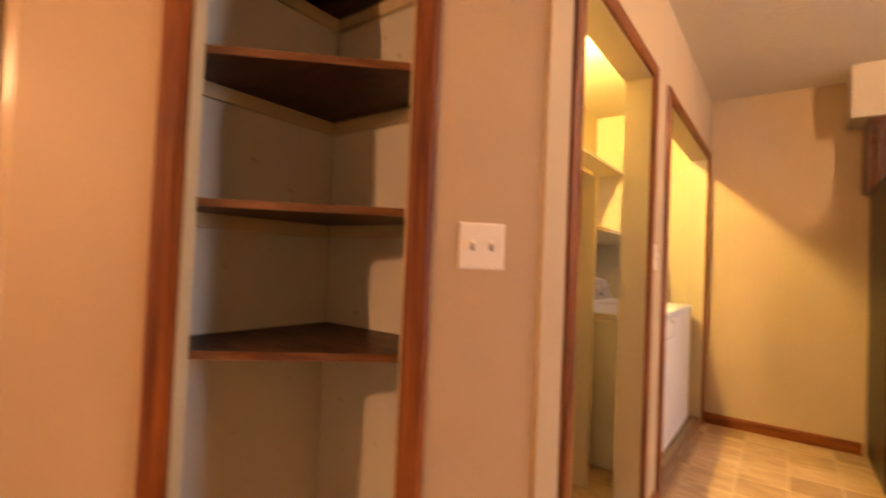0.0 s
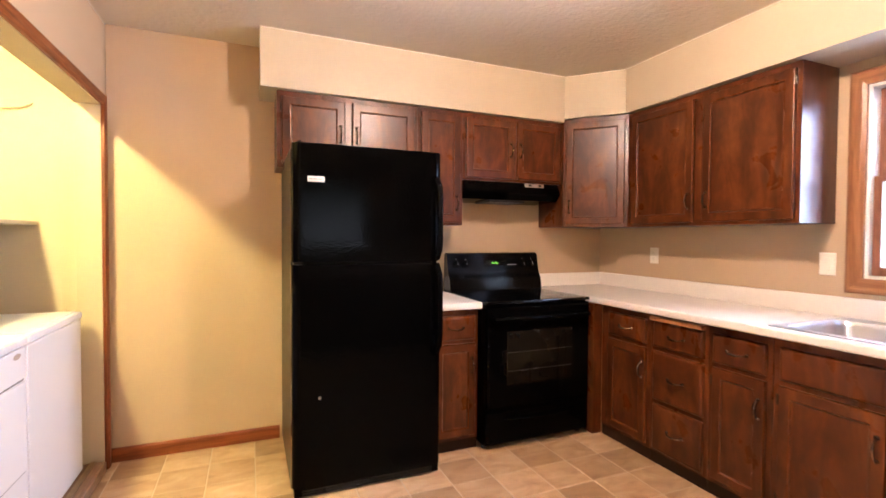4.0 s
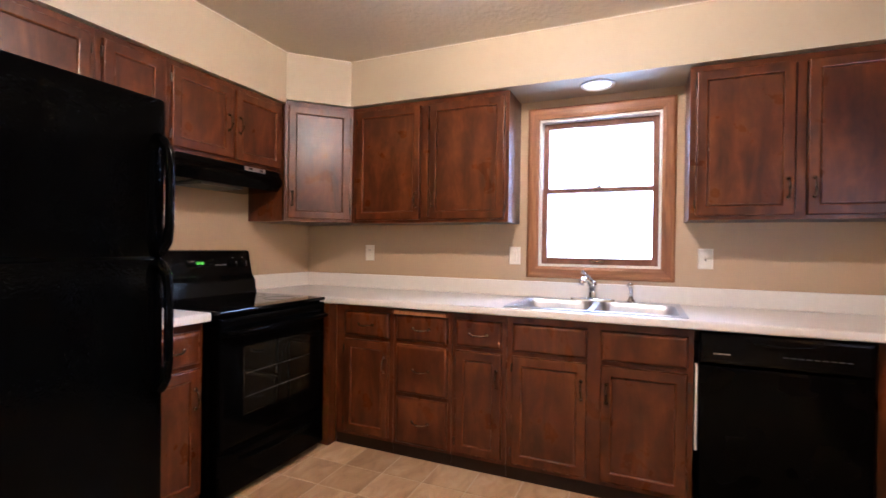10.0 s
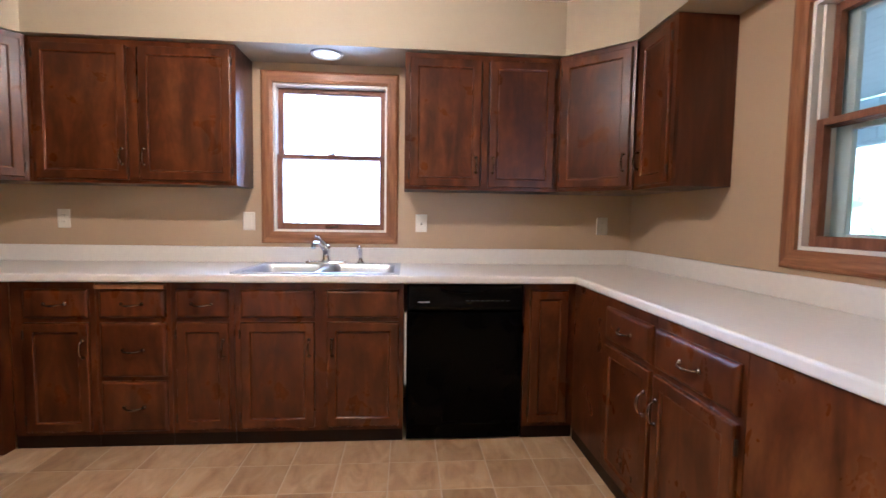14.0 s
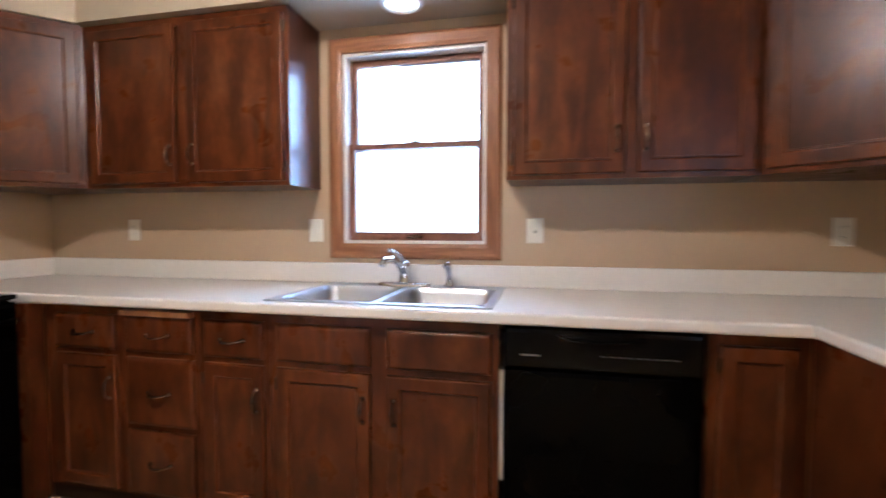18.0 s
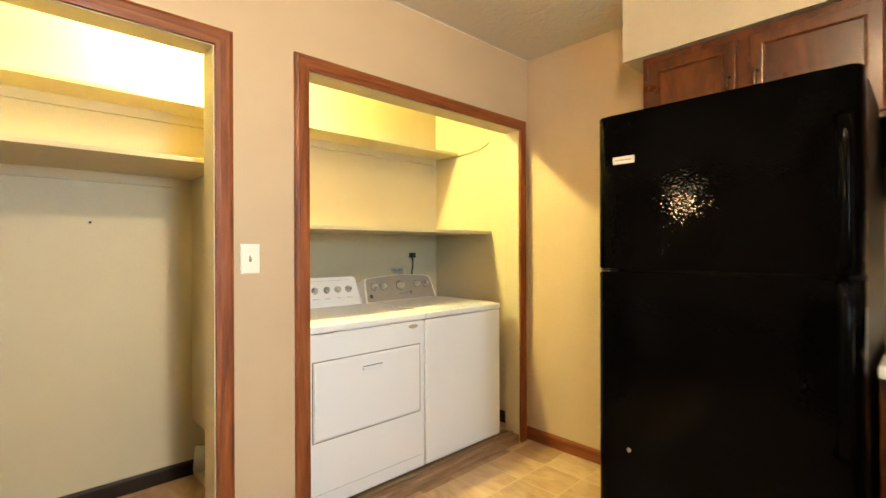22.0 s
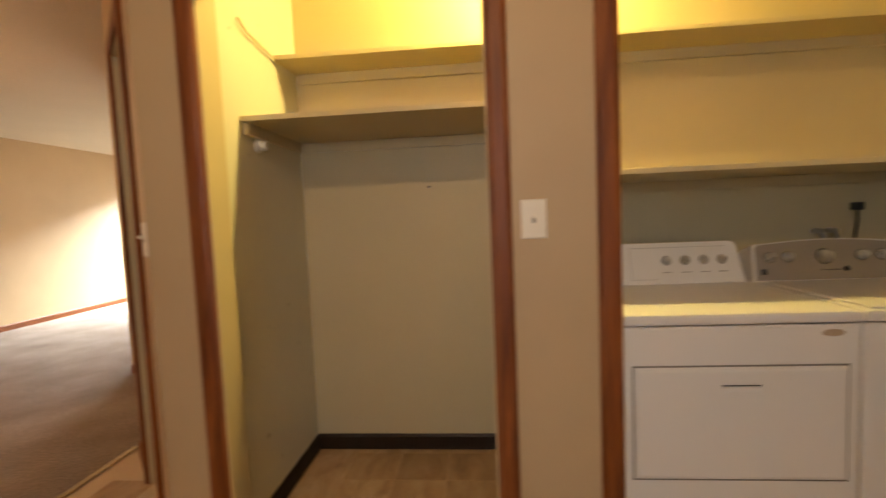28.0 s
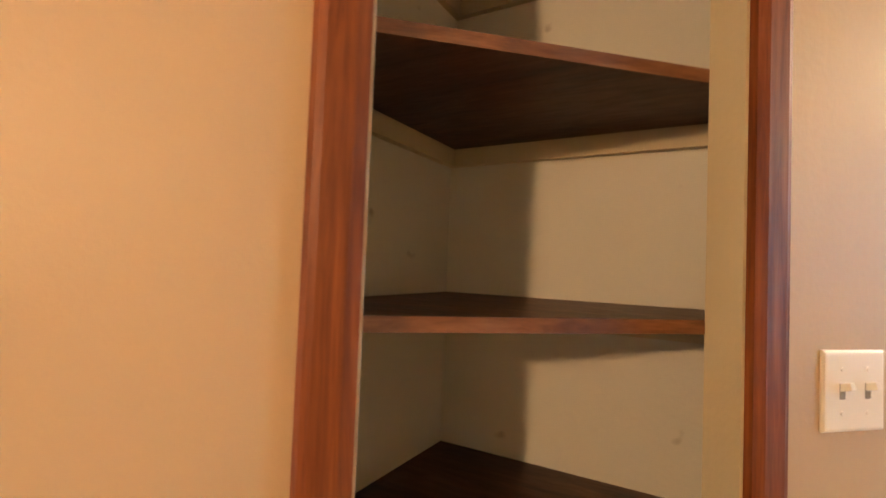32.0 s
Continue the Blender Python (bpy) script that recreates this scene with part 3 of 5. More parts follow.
def door(parent, x0, x1, z0, z1, y, hinge="left", handle="top", knob=True):
    bm = bmesh.new()
    rings = []
    for i, v in DOOR[:-1]:
        rings.append([bm.verts.new((a, y + v, b)) for a, b in ((x0 + i, z0 + i), (x1 - i, z0 + i), (x1 - i, z1 - i), (x0 + i, z1 - i))])
    for p, q in zip(rings, rings[1:]):
        for k in range(4):
            bm.faces.new((p[k], p[(k + 1) % 4], q[(k + 1) % 4], q[k]))
    bm.faces.new(rings[0])
    d = part("door", bm, CAB, parent)
    lighten_edges(d, (1, 2, 5, 6))
    e, v = DOOR[-2]
    part("center_panel", box(x0 + e + 0.0005, x1 - e - 0.0005, y - 0.004, y + v + 0.0004, z0 + e + 0.0005, z1 - e - 0.0005), CAB, d)
    if knob:
        hx = x1 - 0.026 if hinge == "left" else x0 + 0.026
        hz = {"top": z1 - 0.13, "bottom": z0 + 0.125, "middle": (z0 + z1) / 2}[handle]
        pull(d, hx, hz, y - 0.019, True)
    hx = x0 - 0.004 if hinge == "left" else x1 + 0.004
    for hz in (z0 + 0.06, z1 - 0.06):
        part("hinge", tube(bmesh.new(), [(hx, y - 0.012, hz - 0.022), (hx, y - 0.012, hz + 0.022)], 0.005, 8), HINGE, d)
    return d


def drawer(parent, x0, x1, z0, z1, y, knob=True):
    d = part("drawer_front", panel(bmesh.new(), x0, x1, z0, z1, [(i, y + v) for i, v in DRAWER]), CAB, parent)
    if knob:
        pull(d, (x0 + x1) / 2, (z0 + z1) / 2, y - 0.019, False, 0.095)
    return d


def upper(name, m, x0, x1, z0, z1, doors, label, depth=0.285, handle="bottom"):
    """A wall cabinet: doors are (x0, x1, hinge)."""
    c = thing(name, m @ Matrix.Translation((x0, 0, z0)), label, "cabinet", "wall cabinets")
    w, h = x1 - x0, z1 - z0
    bm = bmesh.new()
    bx(bm, 0, w, -depth + 0.018, -0.003, 0, h)
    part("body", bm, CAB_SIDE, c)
    fr = bmesh.new()
    xs = [0.0] + [(a[1] + b[0]) / 2 - x0 for a, b in zip(doors, doors[1:])] + [w]
    y0, y1 = -depth, -depth + 0.018
    bx(fr, 0, w, y0, y1, 0, 0.035)
    bx(fr, 0, w, y0, y1, h - 0.035, h)
    for i, x in enumerate(xs):
        a = max(0, min(w - 0.035, x - 0.0175))
        bx(fr, a, a + 0.035, y0, y1, 0.035, h - 0.035)
    part("face_frame", fr, CAB, c)
    for a, b, hg in doors:
        door(c, a - x0, b - x0, 0.018, h - 0.03, -depth, hg, handle)
    return c


def base(name, m, x0, x1, fronts, label, depth=0.585, toe=True, low=None):
    """A base cabinet: fronts are ("door", x0, x1, z0, z1, hinge), ("drawer", ...) or ("false", ...)."""
    c = thing(name, m @ Matrix.Translation((x0, 0, 0)), label, "cabinet", "base cabinets")
    w = x1 - x0
    part("body", box(0, w, -depth + 0.018, -0.003, 0.10, low or CT - 0.040), CAB, c)
    part("face_frame", box(0.0015, w - 0.0015, -depth, -depth + 0.018, 0.10, CT - 0.040), CAB, c)
    # toe board in a much darker brown than the fronts above
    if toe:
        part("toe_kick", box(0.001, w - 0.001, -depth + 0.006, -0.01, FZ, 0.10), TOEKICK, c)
    for f in fronts:
        if f[0] == "door":
            door(c, f[1] - x0, f[2] - x0, f[3], f[4], -depth, f[5], "top", len(f) < 7)
        else:
            drawer(c, f[1] - x0, f[2] - x0, f[3], f[4], -depth, f[0] == "drawer")
    return c


def corner_upper(name, m, label, handle_left):
    """A slanted corner wall cabinet; local corner at the origin, walls along -x and -y."""
    c = thing(name, m @ Matrix.Translation((0, 0, UB)), label, "cabinet", "wall cabinets")
    h = UTE - UB
    part("body", prism(bmesh.new(), [(-0.003, -0.003), (-0.605, -0.003), (-0.605, -0.285), (-0.592, -0.285), (-0.285, -0.592), (-0.285, -0.605), (-0.003, -0.605)], 0, h), CAB, c)
    q = Matrix.Translation((-0.4425, -0.4425, 0)) @ Matrix.Rotation(radians(-45), 4, "Z")
    L = 0.212
    fr = bmesh.new()
    for a in ((-L, L, 0, 0.035), (-L, L, h - 0.035, h), (-L, -L + 0.03, 0.035, h - 0.035), (L - 0.03, L, 0.035, h - 0.035)):
        bx(fr, a[0], a[1], -0.016, 0.004, a[2], a[3])
    fr.transform(q)
    part("face_frame", fr, CAB, c)
    d = door(c, -L + 0.018, L - 0.018, 0.018, h - 0.03, -0.016, "right" if handle_left else "left", "bottom")
    for o in (d, *d.children):
        o.data.transform(q)
    return c


upper("over_fridge_cabinet", I4, -2.525, -1.700, 1.675, UT, [(-2.500, -2.150, "left"), (-2.108, -1.722, "right")], "dark stained two-door cabinet above the refrigerator", handle="middle")
upper("narrow_cabinet", I4, -1.698, -1.388, UB, UT, [(-1.676, -1.408, "left")], "narrow dark stained wall cabinet beside the range hood")
upper("over_range_cabinet", I4, -1.386, -0.610, 1.665, UT, [(-1.365, -1.008, "left"), (-0.985, -0.632, "right")], "dark stained two-door cabinet above the range hood", handle="middle")
corner_upper("corner_cabinet", I4, "dark stained slanted corner wall cabinet with glossy door", True)
upper("sink_cabinet_north", EAST, 0.607, 1.664, UB, UTE, [(0.634, 1.100, "left"), (1.162, 1.642, "right")], "dark stained two-door wall cabinet beside the sink window")
upper("sink_cabinet_south", EAST, 2.588, 3.468, UB, UTE, [(2.616, 3.020, "left"), (3.066, 3.448, "right")], "dark stained two-door wall cabinet beside the sink window")
corner_upper("corner_cabinet_south", Matrix.Translation((0, SY, 0)) @ Matrix.Rotation(radians(-90), 4, "Z"), "dark stained slanted corner wall cabinet above the south counter", False)
upper("end_cabinet", SOUTH, 0.607, 0.935, UB, UTE, [(0.632, 0.905, "right")], "narrow dark stained wall cabinet at the end of the run")

TOPZ = (0.690, 0.832)
DZ = (0.122, 0.668)
base("corner_base_cabinet", EAST, 0.70, 1.092, [("drawer", 0.765, 1.064, *TOPZ), ("door", 0.765, 1.064, *DZ, "left")], "dark stained base cabinet with drawer and door")
stack = base("drawer_base_cabinet", EAST, 1.092, 1.447, [("drawer", 1.114, 1.425, *TOPZ), ("drawer", 1.114, 1.425, 0.396, 0.668), ("drawer", 1.114, 1.425, 0.116, 0.374)], "dark stained base cabinet with three drawers")
part("cutting_board", box(0.012, 0.335, -0.616, -0.10, 0.836, 0.858, bevel=0.003), wood("cutting_board_wood", (0.25, 0.10, 0.04), (0.34, 0.16, 0.07), (0.42, 0.22, 0.1), 0.5), stack, "light wooden pull-out cutting board")
base("narrow_base_cabinet", EAST, 1.447, 1.750, [("drawer", 1.473, 1.725, *TOPZ), ("door", 1.473, 1.725, *DZ, "left")], "dark stained base cabinet with drawer and door")
base("sink_base_cabinet", EAST, 1.750, 2.594, [("false", 1.780, 2.144, *TOPZ), ("false", 2.206, 2.570, *TOPZ), ("door", 1.780, 2.144, *DZ, "left"), ("door", 2.206, 2.570, *DZ, "right")], "dark stained sink base cabinet with two doors", low=0.72)
base("blind_corner_cabinet", EAST, 3.220, 3.500, [("door", 3.256, 3.462, 0.122, 0.832, "left", 0)], "dark stained blind corner base panel")
base("south_base_cabinet", SOUTH, 0.605, 1.402, [("drawer", 1.015, 1.388, *TOPZ), ("door", 1.015, 1.388, *DZ, "left")], "dark stained base cabinet under the south counter")
base("south_base_cabinet_end", SOUTH, 1.402, 1.842, [("drawer", 1.418, 1.824, *TOPZ), ("door", 1.418, 1.824, *DZ, "right")], "dark stained base cabinet under the south counter")
base("south_end_panel", SOUTH, 1.842, 2.290, [], "dark stained plain end cabinet under the south counter")
base("range_side_cabinet", I4, -1.722, -1.418, [("drawer", -1.700, -1.440, *TOPZ), ("door", -1.700, -1.440, *DZ, "left")], "narrow dark stained base cabinet between refrigerator and range")
structure("range_filler", box(-0.655, -0.587, -0.70, -0.02, 0.04, 0.872), CAB, "dark stained filler beside the range", "cabinet filler")

# ---- worktops ----


SINKHOLE = (-0.572, -0.085, -2.545, -1.758)
wt = thing("worktop", I4, "white laminate worktop with backsplash, running along three walls", "worktop")
bm = bmesh.new()
xs = [-2.315, -0.640, SINKHOLE[0], SINKHOLE[1], -0.004]
ys = [SY + 0.004, -3.475, SINKHOLE[2], SINKHOLE[3], -0.640, -0.004]
cells = {}
for i in range(4):
    for j in range(5):
        if (i == 0 and j > 0) or (i == 2 and j == 2):
            continue
        cells[(i, j)] = 1
grid = {}


def gv(i, j, z):
    if (i, j, z) not in grid:
        x = xs[i] if not (i == 1 and j == 5) else -0.664
        grid[(i, j, z)] = bm.verts.new((x, ys[j], z))
    return grid[(i, j, z)]


for i, j in cells:
    for z in (CT - 0.040, CT):
        bm.faces.new([gv(i, j, z), gv(i + 1, j, z), gv(i + 1, j + 1, z), gv(i, j + 1, z)])
    for di, dj, a, b in ((-1, 0, (0, 0), (0, 1)), (1, 0, (1, 0), (1, 1)), (0, -1, (0, 0), (1, 0)), (0, 1, (0, 1), (1, 1))):
        if (i + di, j + dj) not in cells:
            bm.faces.new([gv(i + a[0], j + a[1], CT - 0.040), gv(i + b[0], j + b[1], CT - 0.040), gv(i + b[0], j + b[1], CT), gv(i + a[0], j + a[1], CT)])
bmesh.ops.recalc_face_normals(bm, faces=bm.faces[:])
rim = [e for e in bm.edges if len(e.link_faces) == 2 and e.link_faces[0].normal.dot(e.link_faces[1].normal) < 0.1 and abs(e.verts[0].co.z - e.verts[1].co.z) < 1e-4]
bmesh.ops.bevel(bm, geom=rim, offset=0.010, segments=3, affect="EDGES", profile=0.5)
part("slab", bm, LAMINATE, wt)
for w in [(-0.024, -0.004, SY + 0.026, -0.026), (-0.660, -0.004, -0.024, -0.004), (-2.315, -0.004, SY + 0.004, SY + 0.024)]:
    part("backsplash", box(*w, CT + 0.0005, 1.010, bevel=0.005), LAMINATE, wt)
sw = thing("small_worktop", I4, "small white laminate worktop between refrigerator and range", "worktop")
part("slab", box(-1.722, -1.416, -0.640, -0.004, CT - 0.040, CT, bevel=0.010), LAMINATE, sw)
part("backsplash", box(-1.722, -1.416, -0.024, -0.004, CT + 0.0005, 1.010, bevel=0.005), LAMINATE, sw)

# ---- appliances ----
fr = thing("refrigerator", pose(-2.112, 0, 0), "black top-freezer refrigerator with textured doors", "refrigerator")
part("cabinet_body", box(-0.374, 0.374, -0.700, -0.030, 0.060, 1.712, bevel=0.006), BLACK_SIDE, fr)
part("base_grille", box(-0.366, 0.366, -0.775, -0.700, FZ + 0.010, 0.086, bevel=0.004), BLACK, fr)
for z in (0.048, 0.060, 0.072):
    part("grille_slot", box(-0.33, 0.33, -0.7765, -0.7745, z, z + 0.005), RUBBER, fr)


def fridge_door(z0, z1, h0, h1):
    """A door slab with well-rounded upright edges and an arched handle along its opening side."""
    o = [(-0.375, -0.706), (-0.375, -0.752)]
    o += [(-0.338 - 0.037 * math.cos(radians(a)), -0.752 - 0.042 * math.sin(radians(a))) for a in range(9, 91, 9)]
    o += [(-x, y) for x, y in reversed(o)]
    d = part("door", prism(bmesh.new(), o, z0 + 0.003, z1 - 0.003), BLACK_TEX, fr, "textured glossy black door")
    part("edge_cap", prism(bmesh.new(), [(x * 0.990, y + 0.003) for x, y in o], z0, z1), BLACK, d)
    part("gasket", box(-0.360, 0.360, -0.7055, -0.7005, z0 + 0.012, z1 - 0.012), RUBBER, d)
    bm = bmesh.new()
    pts = [(0.330, -0.790, h1), (0.336, -0.815, h1 - 0.012), (0.341, -0.834, h1 - 0.045), (0.343, -0.842, h1 - 0.10), (0.343, -0.843, (h0 + h1) / 2), (0.343, -0.842, h0 + 0.10), (0.341, -0.834, h0 + 0.045), (0.336, -0.815, h0 + 0.012), (0.330, -0.790, h0)]
    tube(bm, pts, [0.021, 0.020, 0.018, 0.016, 0.0155, 0.016, 0.018, 0.020, 0.021], 12)
    part("handle", bm, BLACK, d, "curved glossy black handle", True)
    return d


fd = fridge_door(1.166, 1.725, 1.176, 1.585)
bd = part("badge", panel(bmesh.new(), -0.305, -0.227, 1.543, 1.570, [(0, -0.792), (0, -0.797), (0.002, -0.799)]), SILVERED, fd, "small pale rectangular badge")
for k, (x0, x1) in enumerate(((-0.298, -0.282), (-0.279, -0.262), (-0.259, -0.236))):
    part("print", box(x0, x1, -0.7996, -0.7985, 1.5535, 1.5590), GREY_PRINT, bd)
fd2 = fridge_door(0.090, 1.154, 0.690, 1.144)
part("lock_button", lathe(bmesh.new(), [(0.008, -0.794), (0.007, -0.797), (0.002, -0.798)], (-0.25, 0, 0.52), "Y", 12), STEEL, fd2)
bm = bmesh.new()
bx(bm, -0.352, -0.305, -0.755, -0.700, 1.7255, 1.734, bevel=0.003)
lathe(bm, [(0.010, 1.733), (0.009, 1.740), (0.004, 1.742)], (-0.335, -0.738, 0), "Z", 12)
part("hinge_cover", bm, BLACK, fr)
hg = part("hinge", box(-0.366, -0.325, -0.772, -0.71, 1.1555, 1.1640, bevel=0.002), HINGE, fr)
part("hinge_pin", lathe(bmesh.new(), [(0.007, 1.1545), (0.007, 1.1655)], (-0.345, -0.755, 0), "Z", 10), STEEL, hg)
for x in (-0.3, 0.3):
    for y in (-0.66, -0.10):
        part("foot", lathe(bmesh.new(), [(0.02, FZ), (0.022, FZ + 0.012), (0.015, 0.061)], (x, y, 0), "Z", 12), RUBBER, fr)

ho = thing("wall_box", pose(-1.70, 0, 0), "small black box fixed on the wall beside the refrigerator", "box")
part("case", box(-0.042, 0.0085, -0.20, -0.06, 1.53, 1.66, bevel=0.006), BLACK, ho)

rg = thing("range", pose(-1.040, 0, 0), "black freestanding electric range with a smooth glass cooktop", "range")
part("body", box(-0.368, 0.368, -0.640, -0.030, 0.065, 0.893), BLACK, rg)
part("cooktop", box(-0.370, 0.370, -0.678, -0.100, 0.894, 0.914, bevel=0.006), GLASSY, rg, "black glass cooktop")
for x, y, r in ((-0.19, -0.50, 0.105), (0.19, -0.50, 0.085), (-0.19, -0.25, 0.080), (0.19, -0.25, 0.105)):
    part("burner_ring", lathe(bmesh.new(), [(r, 0.9142), (r, 0.9146), (r - 0.004, 0.9146), (r - 0.004, 0.9142)], (x, y, 0), "Z", 40, False), RING, rg)
bm = bmesh.new()
prof = [(-0.030, 0.90), (-0.030, 1.172), (-0.055, 1.180), (-0.085, 1.172), (-0.105, 1.03), (-0.140, 1.00), (-0.150, 0.915), (-0.15, 0.90)]
a = [bm.verts.new((-0.368, y, z)) for y, z in prof]
b = [bm.verts.new((0.368, y, z)) for y, z in prof]
for i in range(len(prof)):
    bm.faces.new((a[i], a[(i + 1) % len(prof)], b[(i + 1) % len(prof)], b[i]))
bm.faces.new(a)
bm.faces.new(b)
bmesh.ops.bevel(bm, geom=bm.edges[:], offset=0.005, segments=2, affect="EDGES")
bg = part("backguard", bm, BLACK_GLOSS, rg, "black backguard with controls")
tilt = Matrix.Translation((0, -0.097, 1.10)) @ Matrix.Rotation(radians(8), 4, "X")


def on_panel(name, bm, mat, parent, m, label=""):
    bm.transform(m)
    return part(name, bm, mat, parent, label, True)


for x in (-0.305, -0.235, 0.225, 0.300):
    bm = lathe(bmesh.new(), [(0.027, 0.0), (0.027, -0.006), (0.021, -0.010), (0.019, -0.026), (0.016, -0.029)], (x, 0, 0), "Y", 18)
    bx(bm, x - 0.004, x + 0.004, -0.032, -0.026, -0.017, 0.017)
    kn = on_panel("knob", bm, BLACK_GLOSS, bg, tilt)
    on_panel("pointer", box(x - 0.0012, x + 0.0012, -0.0326, -0.0315, 0.002, 0.016), LABELW, kn, tilt)
    for k in range(7):
        a = radians(-120 + 40 * k)
        on_panel("mark", box(x + 0.034 * math.sin(a) - 0.0022, x + 0.034 * math.sin(a) + 0.0022, -0.0015, 0.004, 0.034 * math.cos(a) - 0.0022, 0.034 * math.cos(a) + 0.0022), GREY_PRINT, bg, tilt) if k in (0, 3, 6) else None
on_panel("display", box(-0.085, 0.085, -0.002, 0.004, -0.028, 0.028), GLASSY, bg, tilt)


def digits(text, size, mat, parent, m, name="clock_digits", label="green clock digits"):
    cu = bpy.data.curves.new("text", "FONT")
    cu.body, cu.size, cu.align_x, cu.align_y, cu.extrude = text, size, "CENTER", "CENTER", 0.0006
    ob = new("text", cu)
    me = bpy.data.meshes.new_from_object(ob.evaluated_get(bpy.context.evaluated_depsgraph_get()))
    bpy.data.objects.remove(ob)
    me.transform(m @ Matrix.Rotation(radians(90), 4, "X"))
    me.materials.clear()
    me.materials.append(mat)
    o = new(name, me)
    o.parent = parent
    return tagged(o, label)


digits("11:30", 0.021, GREEN_LED, bg, tilt @ Matrix.Translation((0.0, -0.003, 0.004)))
on_panel("logo_bar", box(-0.035, 0.035, -0.0025, 0.004, -0.050, -0.044), STEEL, bg, tilt)
for k in range(5):
    on_panel("button", box(0.105 + 0.016 * k, 0.116 + 0.016 * k, -0.0025, 0.004, -0.012, -0.006), GREY_PRINT, bg, tilt)
OVENRACK = plain("dim_oven_rack", (0.05, 0.045, 0.035), 0.4)
dr = part("oven_door", panel(bmesh.new(), -0.368, 0.368, 0.285, 0.885, [(0, -0.642), (0, -0.668), (0.006, -0.678), (0.02, -0.680)]), BLACK, rg, "black oven door")
part("window", panel(bmesh.new(), -0.235, 0.235, 0.415, 0.735, [(0, -0.6795), (0.002, -0.6815), (0.006, -0.682)]), OVENGLASS, dr, "tinted oven window")
for z in (0.50, 0.61):
    part("rack_rod", tube(bmesh.new(), [(-0.225, -0.6835, z), (0.225, -0.6835, z)], 0.0012, 6), OVENRACK, dr)
bm = bmesh.new()
tube(bm, [(-0.335, -0.678, 0.812), (-0.335, -0.712, 0.815), (-0.31, -0.726, 0.817), (-0.15, -0.732, 0.818), (0.15, -0.732, 0.818), (0.31, -0.726, 0.817), (0.335, -0.712, 0.815), (0.335, -0.678, 0.812)], 0.014, 10)
part("handle", bm, BLACK, dr, "", True)
bm = panel(bmesh.new(), -0.368, 0.368, 0.070, 0.275, [(0, -0.642), (0, -0.668), (0.006, -0.676), (0.02, -0.678)])
dw_ = part("storage_drawer", bm, BLACK, rg)
part("handle", tube(bmesh.new(), [(-0.25, -0.676, 0.222), (-0.2, -0.690, 0.214), (0, -0.694, 0.208), (0.2, -0.690, 0.214), (0.25, -0.676, 0.222)], 0.010, 8), BLACK, dw_, "", True)
part("trim_strip", box(-0.368, 0.368, -0.672, -0.660, 0.277, 0.283), BLACK, rg)
for x in (-0.34, 0.34):
    for y in (-0.6, -0.08):
        part("foot", lathe(bmesh.new(), [(0.02, FZ), (0.02, FZ + 0.015), (0.012, 0.066)], (x, y, 0), "Z", 10), RUBBER, rg)

hd = thing("range_hood", pose(-1.015, 0, 0), "black under-cabinet range hood", "range hood")
bm = bmesh.new()
prof = [(-0.004, 1.662), (-0.300, 1.662), (-0.306, 1.630), (-0.328, 1.606), (-0.334, 1.590), (-0.318, 1.578), (-0.290, 1.542), (-0.004, 1.535)]
a = [bm.verts.new((-0.366, y, z)) for y, z in prof]
b = [bm.verts.new((0.366, y, z)) for y, z in prof]
for i in range(len(prof)):
    bm.faces.new((a[i], a[(i + 1) % len(prof)], b[(i + 1) % len(prof)], b[i]))
bm.faces.new(a)
bm.faces.new(b)
bmesh.ops.bevel(bm, geom=bm.edges[:], offset=0.004, segments=2, affect="EDGES")
hb = part("canopy", bm, BLACK, hd)
part("switch_plate", box(0.09, 0.242, -0.3085, -0.300, 1.634, 1.658, bevel=0.002), STEEL, hd, "bright switch plate")
for x in (0.13, 0.21):
    part("rocker", box(x - 0.012, x + 0.012, -0.311, -0.307, 1.640, 1.652), DARK_PRINT, hd)
# filter mesh in a dark warm grey
part("filter", box(-0.165, 0.108, -0.275, -0.06, 1.527, 1.539), plain("dark_filter_mesh", (0.06, 0.055, 0.05), 0.4, 0.6, var=0.3, scale=120), hd, "dark metal mesh filter")

dish = thing("dishwasher", EAST @ Matrix.Translation((2.911, 0, 0)), "glossy black built-in dishwasher beside the sink", "dishwasher")
part("tub", box(-0.295, 0.295, -0.560, -0.03, 0.06, 0.866), BLACK, dish)
part("door", panel(bmesh.new(), -0.300, 0.300, 0.125, 0.725, [(0, -0.565), (0, -0.598), (0.006, -0.606), (0.02, -0.608)]), BLACK, dish, "glossy black door panel")
cp = part("control_panel", panel(bmesh.new(), -0.300, 0.300, 0.728, 0.866, [(0, -0.565), (0, -0.604), (0.008, -0.614), (0.02, -0.616)]), BLACK_GLOSS, dish)
bm = bmesh.new()
pts = [(-0.13, -0.617, 0.842), (-0.09, -0.621, 0.828), (0, -0.623, 0.822), (0.09, -0.621, 0.828), (0.13, -0.617, 0.842)]
tube(bm, pts, 0.006, 6)
part("latch", bm, BLACK_GLOSS, cp, "", True)
part("top_lip", box(-0.298, 0.298, -0.6165, -0.600, 0.8665, 0.8690, bevel=0.001), BLACK_GLOSS, cp)
part("logo_bar", box(-0.245, -0.185, -0.6175, -0.614, 0.772, 0.777), STEEL, cp)
for k in range(9):
    part("button", box(0.00 + 0.026 * k, 0.017 + 0.026 * k, -0.6172, -0.614, 0.780, 0.784), DIM_PRINT, cp)
part("toe_panel", box(-0.300, 0.300, -0.590, -0.555, FZ + 0.010, 0.120, bevel=0.003), BLACK, dish)
